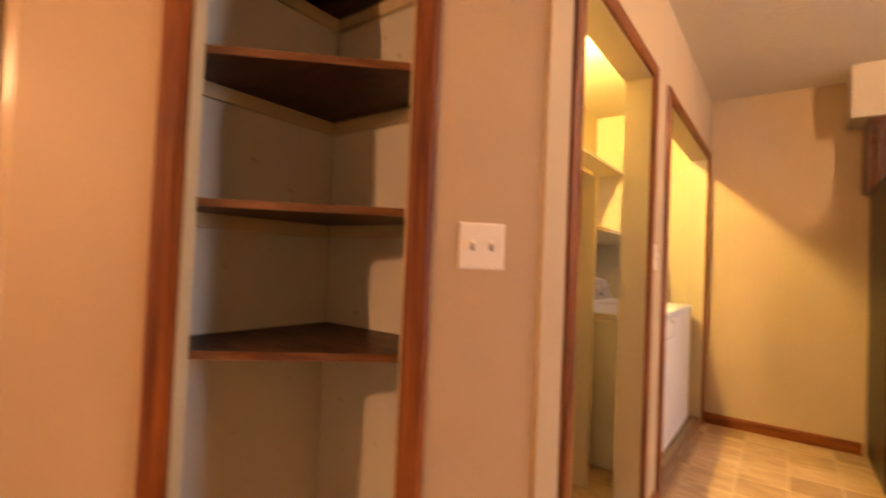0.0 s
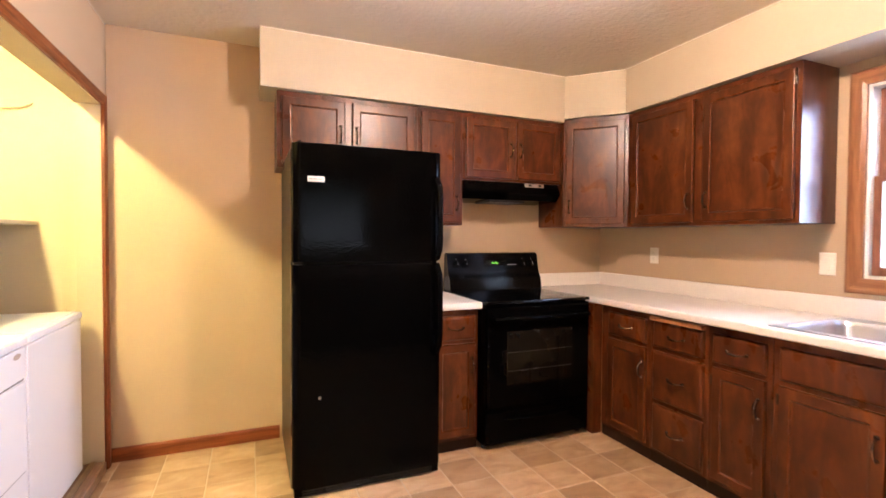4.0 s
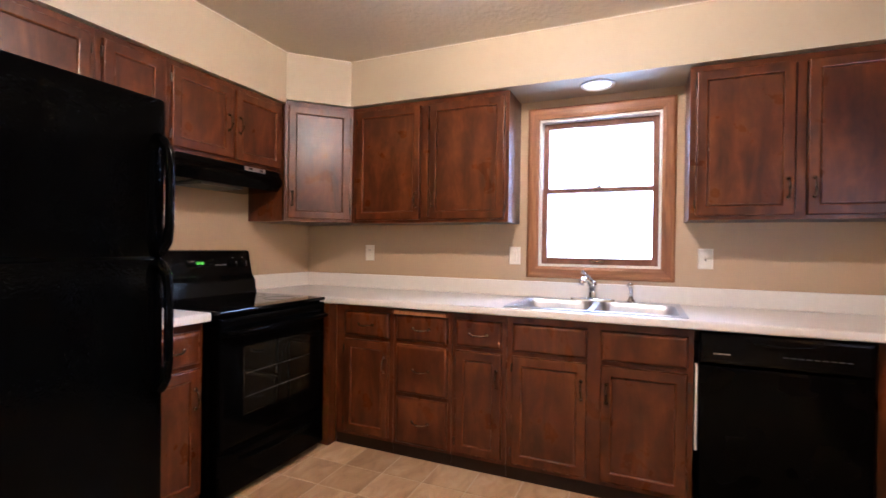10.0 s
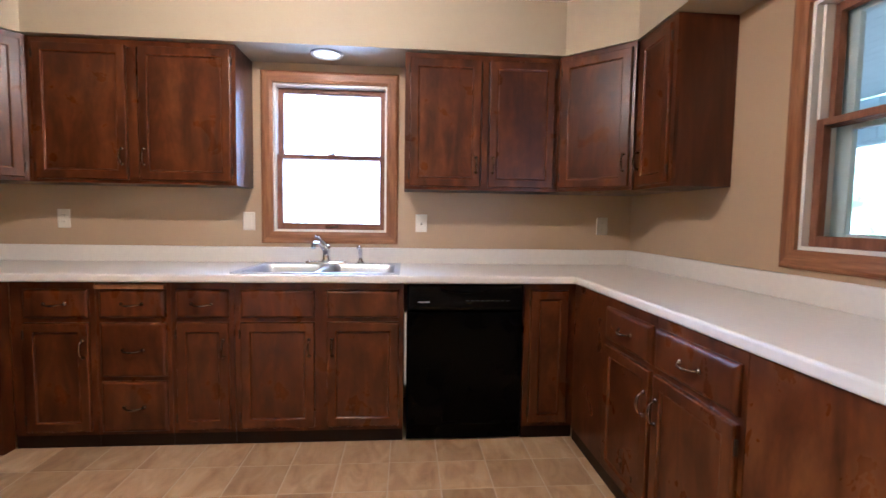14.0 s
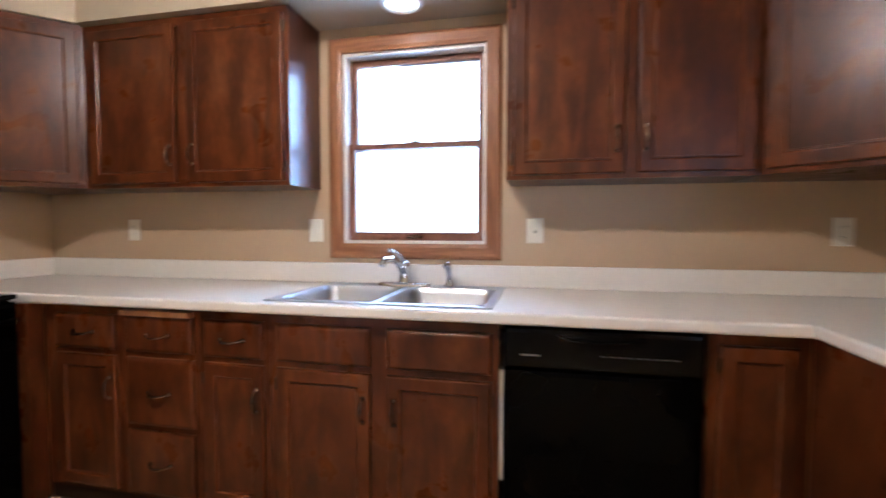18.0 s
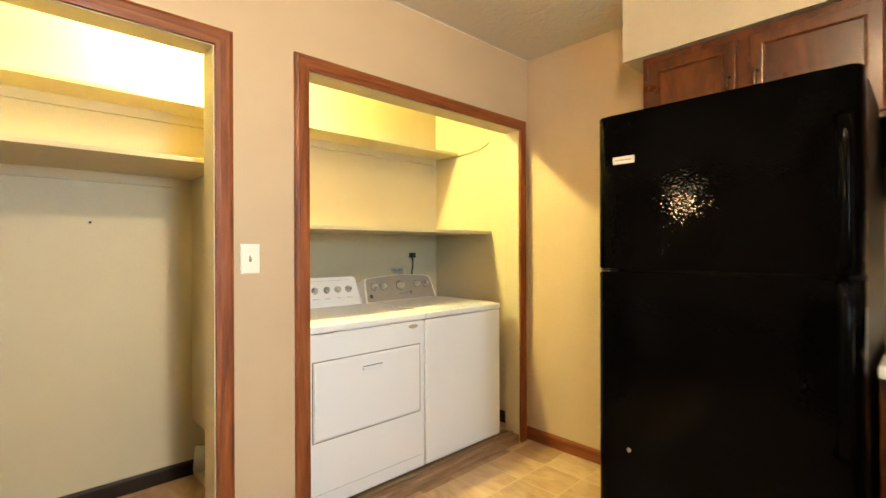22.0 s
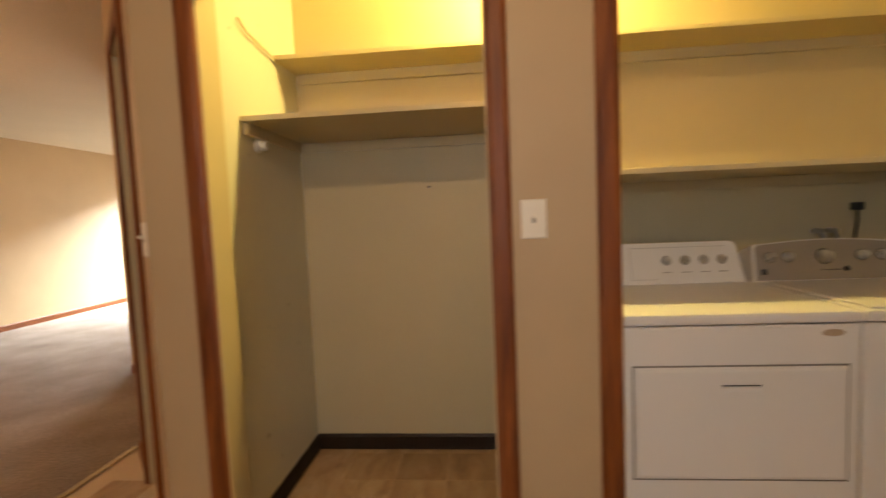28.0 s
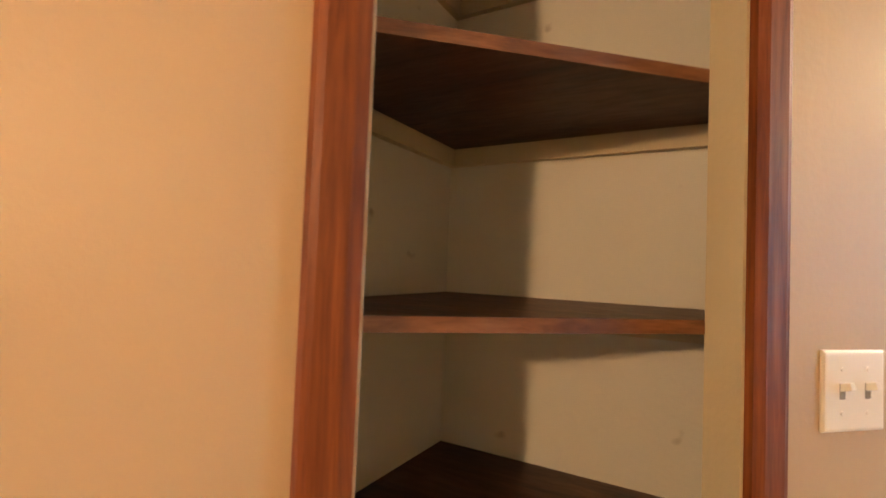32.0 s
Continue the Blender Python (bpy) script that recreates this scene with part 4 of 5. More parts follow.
for x in (-0.18, 0.16):
    part("bracket", box(x - 0.012, x + 0.012, -0.60, -0.57, 0.8665, 0.8715), STEEL, dish)
part("edge_strip", box(-0.3115, -0.3035, -0.592, -0.56, 0.34, 0.715), LABELW, dish, "white side gasket strip")
for x in (-0.27, 0.27):
    part("foot", lathe(bmesh.new(), [(0.018, FZ), (0.018, FZ + 0.012), (0.01, 0.061)], (x, -0.5, 0), "Z", 10), RUBBER, dish)

# ---- sink and tap ----
sk = thing("kitchen_sink", pose(0, 0, CT), "stainless steel double-bowl sink set in the worktop", "sink")


def rounded(x0, x1, y0, y1, r, n=5):
    pts = []
    for cx, cy, a0 in ((x1 - r, y1 - r, 0), (x0 + r, y1 - r, 90), (x0 + r, y0 + r, 180), (x1 - r, y0 + r, 270)):
        for k in range(n + 1):
            a = radians(a0 + 90 * k / n)
            pts.append((cx + r * math.cos(a), cy + r * math.sin(a)))
    return pts


def loops(bm, rings, cap=True):
    vs = [[bm.verts.new((x, y, z)) for x, y in o] for o, z in rings]
    for a, b in zip(vs, vs[1:]):
        n = len(a)
        for i in range(n):
            bm.faces.new((a[i], a[(i + 1) % n], b[(i + 1) % n], b[i]))
    if cap:
        bm.faces.new(vs[-1])
    return vs


for nm, y0, y1 in (("bowl", -2.138, -1.764), ("bowl", -2.540, -2.166)):
    x0, x1 = -0.566, -0.150
    bm = bmesh.new()
    loops(bm, [(rounded(x0, x1, y0, y1, 0.05), 0.0062), (rounded(x0 + 0.004, x1 - 0.004, y0 + 0.004, y1 - 0.004, 0.05), 0.0), (rounded(x0 + 0.010, x1 - 0.010, y0 + 0.010, y1 - 0.010, 0.05), -0.02), (rounded(x0 + 0.022, x1 - 0.022, y0 + 0.022, y1 - 0.022, 0.055), -0.14), (rounded(x0 + 0.05, x1 - 0.05, y0 + 0.05, y1 - 0.05, 0.06), -0.165)])
    bo = part(nm, bm, STEEL, sk, "", True)
    part("drain", lathe(bmesh.new(), [(0.042, -0.1645), (0.040, -0.160), (0.03, -0.163), (0.012, -0.164)], ((x0 + x1) / 2, (y0 + y1) / 2, 0), "Z", 20), CHROME, bo)
bm = bmesh.new()
X = [-0.598, -0.566, -0.150, -0.046]
Y = [-2.570, -2.540, -2.166, -2.138, -1.764, -1.732]
RV = {}


def rv(i, j, z):
    if (i, j, z) not in RV:
        RV[(i, j, z)] = bm.verts.new((X[i], Y[j], z))
    return RV[(i, j, z)]


for i in range(3):
    for j in range(5):
        if not (i == 1 and j in (1, 3)):
            bm.faces.new([rv(i, j, 0.006), rv(i + 1, j, 0.006), rv(i + 1, j + 1, 0.006), rv(i, j + 1, 0.006)])
for i in range(3):
    for j in (0, 5):
        bm.faces.new([rv(i, j, 0.006), rv(i + 1, j, 0.006), rv(i + 1, j, 0.0004), rv(i, j, 0.0004)])
for j in range(5):
    for i in (0, 3):
        bm.faces.new([rv(i, j, 0.006), rv(i, j + 1, 0.006), rv(i, j + 1, 0.0004), rv(i, j, 0.0004)])
part("rim", bm, STEEL, sk)

tp = thing("faucet", pose(-0.095, -2.118, CT + 0.006), "chrome single-lever kitchen faucet on the sink deck", "faucet")
bm = bmesh.new()
loops(bm, [(rounded(-0.028, 0.028, -0.125, 0.125, 0.026), 0.0), (rounded(-0.027, 0.027, -0.124, 0.124, 0.026), 0.010), (rounded(-0.020, 0.020, -0.115, 0.115, 0.019), 0.014)])
part("deck_plate", bm, CHROME, tp, "", True)
part("body", lathe(bmesh.new(), [(0.030, 0.012), (0.027, 0.02), (0.024, 0.06), (0.027, 0.085), (0.026, 0.10), (0.016, 0.112)], (0, 0, 0), "Z", 20), CHROME, tp, "", True)
part("spout", tube(bmesh.new(), [(-0.01, 0, 0.06), (-0.06, 0.012, 0.105), (-0.11, 0.024, 0.128), (-0.16, 0.034, 0.128), (-0.185, 0.040, 0.112), (-0.188, 0.041, 0.10)], [0.015, 0.014, 0.0135, 0.013, 0.014, 0.014], 12), CHROME, tp, "", True)
part("lever", tube(bmesh.new(), [(0, 0, 0.108), (-0.012, 0.01, 0.125), (-0.05, 0.035, 0.155), (-0.075, 0.05, 0.165)], [0.013, 0.011, 0.007, 0.009], 10), CHROME, tp, "", True)
sp = thing("side_sprayer", pose(-0.095, -2.325, CT + 0.006), "chrome side sprayer in the sink deck", "sprayer")
part("collar", lathe(bmesh.new(), [(0.026, 0.0), (0.024, 0.010), (0.014, 0.018), (0.012, 0.03)], (0, 0, 0), "Z", 16), CHROME, sp, "", True)
part("head", tube(bmesh.new(), [(0, 0, 0.025), (0, 0, 0.06), (-0.006, 0.002, 0.085), (-0.022, 0.006, 0.098), (-0.036, 0.01, 0.098)], [0.011, 0.012, 0.016, 0.015, 0.012], 12), CHROME, sp, "", True)

# ---- outlets and switches ----


def plate(name, m, label, w=0.072, kind="outlet"):
    c = thing(name, m, label, "outlet" if kind == "outlet" else "light switch", "wall plates")
    h = 0.112
    part("cover", panel(bmesh.new(), -w / 2, w / 2, -h / 2, h / 2, [(0, -0.0005), (0, -0.003), (0.003, -0.0055), (0.006, -0.006)]), PLATE, c)
    gangs = [0.0] if w < 0.1 else [-0.023, 0.023]
    for g in gangs:
        if kind == "outlet":
            for z in (-0.02, 0.02):
                r = part("socket", lathe(bmesh.new(), [(0.015, -0.0055), (0.015, -0.0072), (0.013, -0.0078)], (g, 0, z), "Y", 16), PLATE, c)
                for x in (-0.005, 0.005):
                    part("slot", box(g + x - 0.001, g + x + 0.001, -0.0082, -0.006, z - 0.004, z + 0.004), DARK_PRINT, r)
        elif kind == "rocker":
            part("rocker", box(g - 0.016, g + 0.016, -0.0095, -0.005, -0.033, 0.033, bevel=0.002), PLATE, c)
        else:
            part("slot", box(g - 0.005, g + 0.005, -0.0066, -0.005, -0.011, 0.011), SLOT, c, "shadowed toggle slot")
            bm = box(g - 0.0045, g + 0.0045, -0.021, -0.005, -0.005, 0.0055, bevel=0.0015)
            bm.transform(Matrix.Translation((0, 0, 0.003)) @ Matrix.Rotation(radians(-18), 4, "X"))
            part("toggle", bm, PLATE, c)
        for z in ((0.0,) if kind == "outlet" else (-0.030, 0.030) if kind == "toggle" else (-0.048, 0.048)):
            part("screw", lathe(bmesh.new(), [(0.0035, -0.0055), (0.003, -0.0072)], (g, 0, z), "Y", 8), PLATE, c)
    return c


plate("outlet", EAST @ pose(0.560, 0, 1.166), "ivory duplex outlet above the backsplash")
plate("outlet", EAST @ pose(1.635, 0, 1.166), "ivory blank wall plate beside the window", kind="rocker")
plate("light_switch", EAST @ pose(2.697, 0, 1.168), "ivory switch plate beside the window", kind="toggle")
plate("outlet", EAST @ pose(3.880, 0, 1.166), "ivory duplex outlet above the backsplash")
plate("light_switch", WEST @ pose(-1.739, 0, 1.205), "ivory single toggle switch between the closets", kind="toggle")
SW2 = (DIAG.inverted() @ Vector((-3.504, -3.006, 0))).x
plate("double_switch", DIAG @ pose(SW2, 0, 1.188), "ivory double toggle switch beside the pantry", 0.112, "toggle")

# ---- recessed lamp over the sink ----
rl = thing("recessed_light", pose(-0.185, -2.138, SOFE), "lit recessed ceiling light with white ring over the sink", "ceiling light")
part("ring", lathe(bmesh.new(), [(0.092, 0.0), (0.090, -0.008), (0.074, -0.011), (0.070, -0.002)], (0, 0, 0), "Z", 32, False), WHITE_AP, rl)
part("lens", lathe(bmesh.new(), [(0.070, -0.0015), (0.060, -0.004), (0.03, -0.006), (0.005, -0.0065)], (0, 0, 0), "Z", 28), LENS, rl, "glowing lamp lens", True)
kl = thing("ceiling_lamp", pose(KITCHEN_LAMP[0], KITCHEN_LAMP[1], CE), "small bare ceiling lamp holder in the kitchen", "ceiling light")
part("canopy", lathe(bmesh.new(), [(0.065, 0.0), (0.063, -0.012), (0.03, -0.022), (0.022, -0.05)], (0, 0, 0), "Z", 24), WHITE_AP, kl)
cl = thing("closet_lamp", pose(-3.835, -1.68, CE), "bare bulb holder on the closet ceiling", "ceiling light")
part("canopy", lathe(bmesh.new(), [(0.05, 0.0), (0.05, -0.012), (0.025, -0.02), (0.02, -0.06)], (0, 0, 0), "Z", 20), WHITE_AP, cl)

# ---- laundry closet ----
DIVY = -1.700
HOLE = -3.930                             # front edge of the duct hole in the partition


def shelf(name, x0, x1, y0, y1, z, label, cleat=True):
    s = thing(name, pose(0, 0, z), label, "shelf", "closet shelves")
    part("board", box(x0, x1, y0, y1, -0.019, 0.0, bevel=0.002), CLOSET, s)
    if cleat:
        part("cleat", box(x0 + 0.001, x0 + 0.019, y0 + 0.02, y1 - 0.02, -0.064, -0.0195), CLOSET, s)
    return s


SF = -3.680
shelf("closet_shelf", BACK + 0.002, SF, DIVY + 0.012, -0.003, 1.358, "pale painted shelf above washer and dryer")
shelf("closet_shelf", BACK + 0.002, -4.000, -2.743, -0.003, 1.935, "pale painted upper closet shelf")
shelf("closet_shelf", BACK + 0.002, SF, -2.743, DIVY - 0.012, 1.615, "pale painted coat closet shelf")
bm = box(HOLE, -3.660, DIVY - 0.010, DIVY + 0.010, 0.0, 1.596)
bx(bm, BACK, HOLE, DIVY - 0.010, DIVY + 0.010, 0.0, 0.135)
bx(bm, BACK, HOLE, DIVY - 0.010, DIVY + 0.010, 0.365, 1.596)
structure("closet_divider", bm, CLOSET, "pale partition with a rough duct hole between coat closet and laundry", "partition")
for y, sgn, nm in ((-0.003, -1, "end"), (-2.742, 1, "south")):
    rod = thing("shelf_bracket", pose(0, 0, 0), "thin painted metal hanger bracket at the upper shelf", "bracket", "shelf brackets")
    part("arm", tube(bmesh.new(), [(-4.02, y + sgn * 0.012, 1.905), (-3.74, y + sgn * 0.012, 1.935), (-3.69, y + sgn * 0.012, 1.962)], 0.005, 8), CLOSET, rod, "", True)
rd = thing("rod_socket", pose(-3.80, -2.743, 1.525), "white closet rod socket on the side wall", "rod socket")
part("cup", lathe(bmesh.new(), [(0.028, 0.0), (0.028, 0.010), (0.019, 0.012), (0.018, 0.040)], (0, 0, 0), "Y", 18), WHITE_AP, rd)
part("cleat", box(-0.40, 0.10, 0.0005, 0.018, 0.027, 0.070), CLOSET, rd)


def washer(name, y0, y1, label, kind):
    w = y1 - y0
    c = thing(name, pose(-3.80, (y0 + y1) / 2, 0, 0, 0, 90), label, "dryer" if kind == "dryer" else "washing machine")
    h = w / 2
    part("cabinet_body", box(-h, h, -0.350, 0.33, CZ + 0.018, 0.868, bevel=0.008), WHITE_AP, c)
    top = box(-h - 0.002, h + 0.002, -0.356, 0.335, 0.872, 0.905, bevel=0.010)
    part("top", top, WHITE_AP, c)
    for x in (-h + 0.05, h - 0.05):
        for y in (-0.30, 0.28):
            part("foot", lathe(bmesh.new(), [(0.02, CZ), (0.02, CZ + 0.010), (0.012, CZ + 0.019)], (x, y, 0), "Z", 10), RUBBER, c)
    face = Matrix.Translation((0, 0.205, 0.905)) @ Matrix.Rotation(radians(-18), 4, "X")
    if kind == "dryer":
        bm = bmesh.new()
        o = [(-h + 0.004, 0.0), (h - 0.014, 0.0), (h - 0.032, 0.165), (h - 0.045, 0.178), (-h + 0.028, 0.178), (-h + 0.016, 0.165)]
        a = [bm.verts.new((x, 0.0, z)) for x, z in o]
        b = [bm.verts.new((x, 0.09, z)) for x, z in o]
        for i in range(6):
            bm.faces.new((a[i], a[(i + 1) % 6], b[(i + 1) % 6], b[i]))
        bm.faces.new(a)
        bm.faces.new(b)
        bmesh.ops.bevel(bm, geom=bm.edges[:], offset=0.006, segments=2, affect="EDGES")
        bm.transform(face)
        con = part("console", bm, WHITE_AP, c, "white control console")
        ks = [(-0.215, 0.026), (0.015, 0.0145), (0.090, 0.0145), (0.163, 0.0145), (0.235, 0.0145)]
        for x, r in ks:
            bm = lathe(bmesh.new(), [(r * 1.25, 0.0), (r * 1.25, -0.003), (r, -0.006), (r * 0.86, -0.022), (r * 0.5, -0.024)], (x, -0.001, 0.10), "Y", 20)
            bx(bm, x - 0.003, x + 0.003, -0.028, -0.022, 0.10 - r * 0.7, 0.10 + r * 0.7)
            on_panel("knob", bm, KNOB_GREY, con, face)
            on_panel("knob_ring", lathe(bmesh.new(), [(r * 1.45, -0.0005), (r * 1.45, -0.0015), (r * 1.28, -0.0015)], (x, 0, 0.10), "Y", 24, False), GREY_PRINT, con, face)
            on_panel("print", box(x - 0.018, x + 0.018, -0.001, 0.002, 0.048, 0.0515), GREY_PRINT, con, face)
        for q in ((-0.13, -0.1285, 0.02, 0.155), (-0.13, -0.03, 0.02, 0.0215), (-0.13, 0.25, 0.155, 0.1565)):
            on_panel("print", box(q[0], q[1], -0.001, 0.002, q[2], q[3]), GREY_PRINT, con, face)
        dd = part("door", panel(bmesh.new(), -h + 0.028, h - 0.036, 0.402, 0.745, [(0, -0.350), (0, -0.353), (0.004, -0.358), (0.012, -0.360)]), WHITE_AP, c, "white drop-down dryer door")
        part("door_gap", panel(bmesh.new(), -h + 0.0225, h - 0.0305, 0.3965, 0.7505, [(0, -0.3495), (0.0, -0.3515), (0.003, -0.3517)]), GAP, c, "shadowed gap round the door")
        part("finger_pull", box(-0.055, 0.055, -0.366, -0.352, 0.672, 0.687, bevel=0.003), WHITE_AP, dd)
        part("shadow_gap", box(-0.055, 0.055, -0.362, -0.354, 0.690, 0.6935), DARK_PRINT, dd)
        st = bmesh.new()
        lathe(st, [(0.022, -0.3500), (0.020, -0.3508)], (0, 0, 0), "Y", 16)
        st.transform(Matrix.Translation((h - 0.075, 0, 0.842)) @ Matrix.Diagonal((1.4, 1, 0.5, 1)))
        part("rust_stain", st, RUSTY, c, "small rusty scuff")
        part("seam", box(-h + 0.02, h - 0.02, -0.3506, -0.349, 0.168, 0.1705), GREY_PRINT, c)
    else:
        n = 16
        o = [(-h + 0.004, 0.0), (h - 0.02, 0.0), (h - 0.040, 0.140), (h - 0.055, 0.155)]
        o += [(s * (h - 0.055), 0.155 + 0.016 * (1 - s * s)) for s in [1 - 2 * k / n for k in range(1, n)]]
        o += [(-h + 0.028, 0.155), (-h + 0.016, 0.140)]

        def slab(scale, y0, y1, bev):
            bm = bmesh.new()
            a = [bm.verts.new((x * scale, y0, 0.085 + (z - 0.085) * scale)) for x, z in o]
            b = [bm.verts.new((x * scale, y1, 0.085 + (z - 0.085) * scale)) for x, z in o]
            k = len(o)
            for i in range(k):
                bm.faces.new((a[i], a[(i + 1) % k], b[(i + 1) % k], b[i]))
            bm.faces.new(a)
            bm.faces.new(b)
            bm.transform(face)
            return bm
        con = part("console", slab(1.0, 0.0, 0.10, 0), WHITE_AP, c, "arched white console")
        pn = part("control_panel", slab(0.955, -0.003, 0.004, 0), GREY_PANEL, con, "silver-grey control panel")
        for x, r in ((-0.225, 0.0165), (-0.155, 0.0165), (-0.015, 0.024), (0.125, 0.0165), (0.200, 0.0165)):
            bm = lathe(bmesh.new(), [(r * 1.2, -0.003), (r * 1.2, -0.007), (r, -0.010), (r * 0.9, -0.028), (r * 0.5, -0.030)], (x, 0, 0.098), "Y", 20)
            bx(bm, x - 0.003, x + 0.003, -0.033, -0.028, 0.098 - r * 0.7, 0.098 + r * 0.7)
            on_panel("knob", bm, KNOB_GREY, pn, face)
            on_panel("knob_ring", lathe(bmesh.new(), [(r * 1.35, -0.0035), (r * 1.35, -0.005), (r * 1.2, -0.005)], (x, 0, 0.098), "Y", 24, False), DARK_PRINT, pn, face)
            for k in (-1, 1):
                for j in range(3):
                    on_panel("print", box(x + k * (r * 1.5 + 0.002), x + k * (r * 1.5 + 0.016), -0.0042, -0.002, 0.082 + 0.014 * j, 0.0845 + 0.014 * j), GREY_PRINT, pn, face) if r > 0.02 else None
        on_panel("button", lathe(bmesh.new(), [(0.011, -0.003), (0.010, -0.008), (0.004, -0.009)], (0.06, 0, 0.045), "Y", 14), DARK_PRINT, pn, face)
        on_panel("badge", box(-0.265, -0.243, -0.0045, -0.002, 0.028, 0.050), DARK_PRINT, pn, face)
        for k in range(6):
            on_panel("indicator", box(-0.035 + 0.012 * k, -0.029 + 0.012 * k, -0.0045, -0.002, 0.040, 0.045), DARK_PRINT, pn, face)
        part("lid", box(-h + 0.03, h - 0.03, -0.335, 0.17, 0.9055, 0.912, bevel=0.003), WHITE_AP, c, "white top-loading lid")
    return c


washer("dryer", -1.476, -0.812, "white front-door clothes dryer with a worn console", "dryer")
washer("washing_machine", -0.805, -0.197, "white top-loading washing machine with grey control panel", "washer")
cord = thing("power_cord", pose(0, 0, 0), "black plug and cord on the laundry wall", "power cord")
part("plug", box(BACK + 0.004, BACK + 0.05, -0.275, -0.245, 1.175, 1.21, bevel=0.006), RUBBER, cord)
part("cord", tube(bmesh.new(), [(BACK + 0.03, -0.26, 1.18), (BACK + 0.035, -0.262, 1.13), (BACK + 0.03, -0.27, 1.05), (BACK + 0.03, -0.27, 0.9)], 0.005, 8), RUBBER, cord, "", True)
vp = thing("supply_valves", pose(0, 0, 0), "small brass water valves behind the washer", "valve")
for y in (-0.42, -0.36):
    part("valve", tube(bmesh.new(), [(BACK + 0.002, y, 1.09), (BACK + 0.05, y, 1.09), (BACK + 0.06, y, 1.06)], [0.012, 0.012, 0.009], 10), STEEL, vp, "", True)
sw = thing("wall_screw", Matrix.Translation((BACK, -2.130, 1.365)) @ Matrix.Rotation(radians(90), 4, "Z"), "small dark screw in the pale coat closet wall", "screw")
part("anchor", lathe(bmesh.new(), [(0.0075, -0.0005), (0.0070, -0.0030), (0.004, -0.0034)], (0, 0, 0), "Y", 12), GREY_PRINT, sw)
part("shank", lathe(bmesh.new(), [(0.0028, -0.0036), (0.0028, -0.014), (0.0050, -0.0145), (0.0035, -0.017)], (0, 0, 0), "Y", 10), HINGE, sw, "dark screw head", True)
dg = thing("door_guide", pose(-3.4325, -1.915, CZ + 0.009), "small bent dark metal door guide on the closet sill", "door guide")
part("foot_plate", box(-0.022, 0.022, -0.028, 0.028, 0.0002, 0.003, bevel=0.0008), HINGE, dg)
for x in (-0.018, 0.014):
    part("tab", box(x, x + 0.003, -0.022, 0.014, 0.0032, 0.026, bevel=0.0008), HINGE, dg)
part("screw_head", lathe(bmesh.new(), [(0.005, 0.0031), (0.004, 0.0052), (0.001, 0.0056)], (0, 0.020, 0), "Z", 10), STEEL, dg)
du = thing("vent_duct", pose(0, 0, 0), "silvery flexible dryer duct pushed through the partition hole", "duct")
pts = [(BACK + 0.115 + 0.012 * math.sin(k * 0.35), DIVY - 0.035 + 0.013 * k, 0.205 - 0.0012 * k) for k in range(17)]
part("hose", tube(bmesh.new(), pts, [0.056 + 0.005 * (k % 2) for k in range(17)], 16), DUCT, du, "", True)

# ---- pantry ----
PC = Vector((BACK + 0.001, -2.861))


def pantry_shelf(z, label):
    s = thing("pantry_shelf", pose(0, 0, z), label, "shelf", "pantry shelves")
    n = Vector((0.7071, -0.7071))
    a = DIAG @ Vector((PAN[0] - 0.09, 0.066, 0))
    b = DIAG @ Vector((PAN[1] + 0.09, 0.066, 0))
    part("board", prism(bmesh.new(), [(PC.x, PC.y), (PC.x, a.y), (a.x, a.y), (b.x, b.y), (b.x, PC.y)], -0.020, 0.0), SHELFWOOD, s)
    q = [DIAG @ Vector((u, v, 0)) for u, v in ((PAN[0] + 0.005, 0.0655), (PAN[1] - 0.005, 0.0655), (PAN[1] - 0.005, 0.0625), (PAN[0] + 0.005, 0.0625))]
    part("front_edge", prism(bmesh.new(), [(p.x, p.y) for p in q], -0.0205, -0.0005), SHELF_EDGE, s, "worn lighter front edge")
    part("cleat", box(PC.x + 0.0005, PC.x + 0.018, -3.45, PC.y - 0.002, -0.062, -0.0205), CLOSET, s, "pale painted cleat")
    part("cleat", box(PC.x + 0.02, -3.55, PC.y - 0.018, PC.y - 0.0005, -0.062, -0.0205), CLOSET, s, "pale painted cleat")
    return s


for z in (0.912, 1.276, 1.645, 2.02):
    pantry_shelf(z, "dark brown wooden triangular pantry shelf")

# ---- living room and stairs beyond ----
LX0, LY0 = -10.0, -7.775
structure("wall_living_south", (lambda: [bx(bm := bmesh.new(), LX0 - 0.1, -6.792, LY0 - 0.12, LY0, 0, CE), bx(bm, -5.948, -2.2, LY0 - 0.12, LY0, 0, CE), bx(bm, -6.792, -5.948, LY0 - 0.12, LY0, 1.997, CE)][-1])(), WALL, "tan living room wall with a doorway")
structure("wall_living_west", (lambda: [bx(bm := bmesh.new(), LX0 - 0.12, LX0, -5.4, -0.1, 0, CE), bx(bm, LX0 - 0.12, LX0, LY0 + 0.001, -5.4, 0, 0.06), bx(bm, LX0 - 0.12, LX0, LY0 + 0.001, -5.4, 2.05, CE)][-1])(), WALL, "tan living room wall with a wide glazed opening")
structure("wall_living_east", box(-2.32, -2.2, LY0, SY - 0.152, 0, CE), WALL, "tan living room end wall")
SX = -5.55
structure("wall_stair", (lambda: [bx(bm := bmesh.new(), SX - 0.12, SX, -4.80, -4.59, 0, CE), bx(bm, SX - 0.12, SX, -4.59, -3.88, 1.985, CE), bx(bm, SX - 0.12, SX, -3.88, -0.1, 0, CE)][-1])(), WALL, "tan wall with the stair doorway")
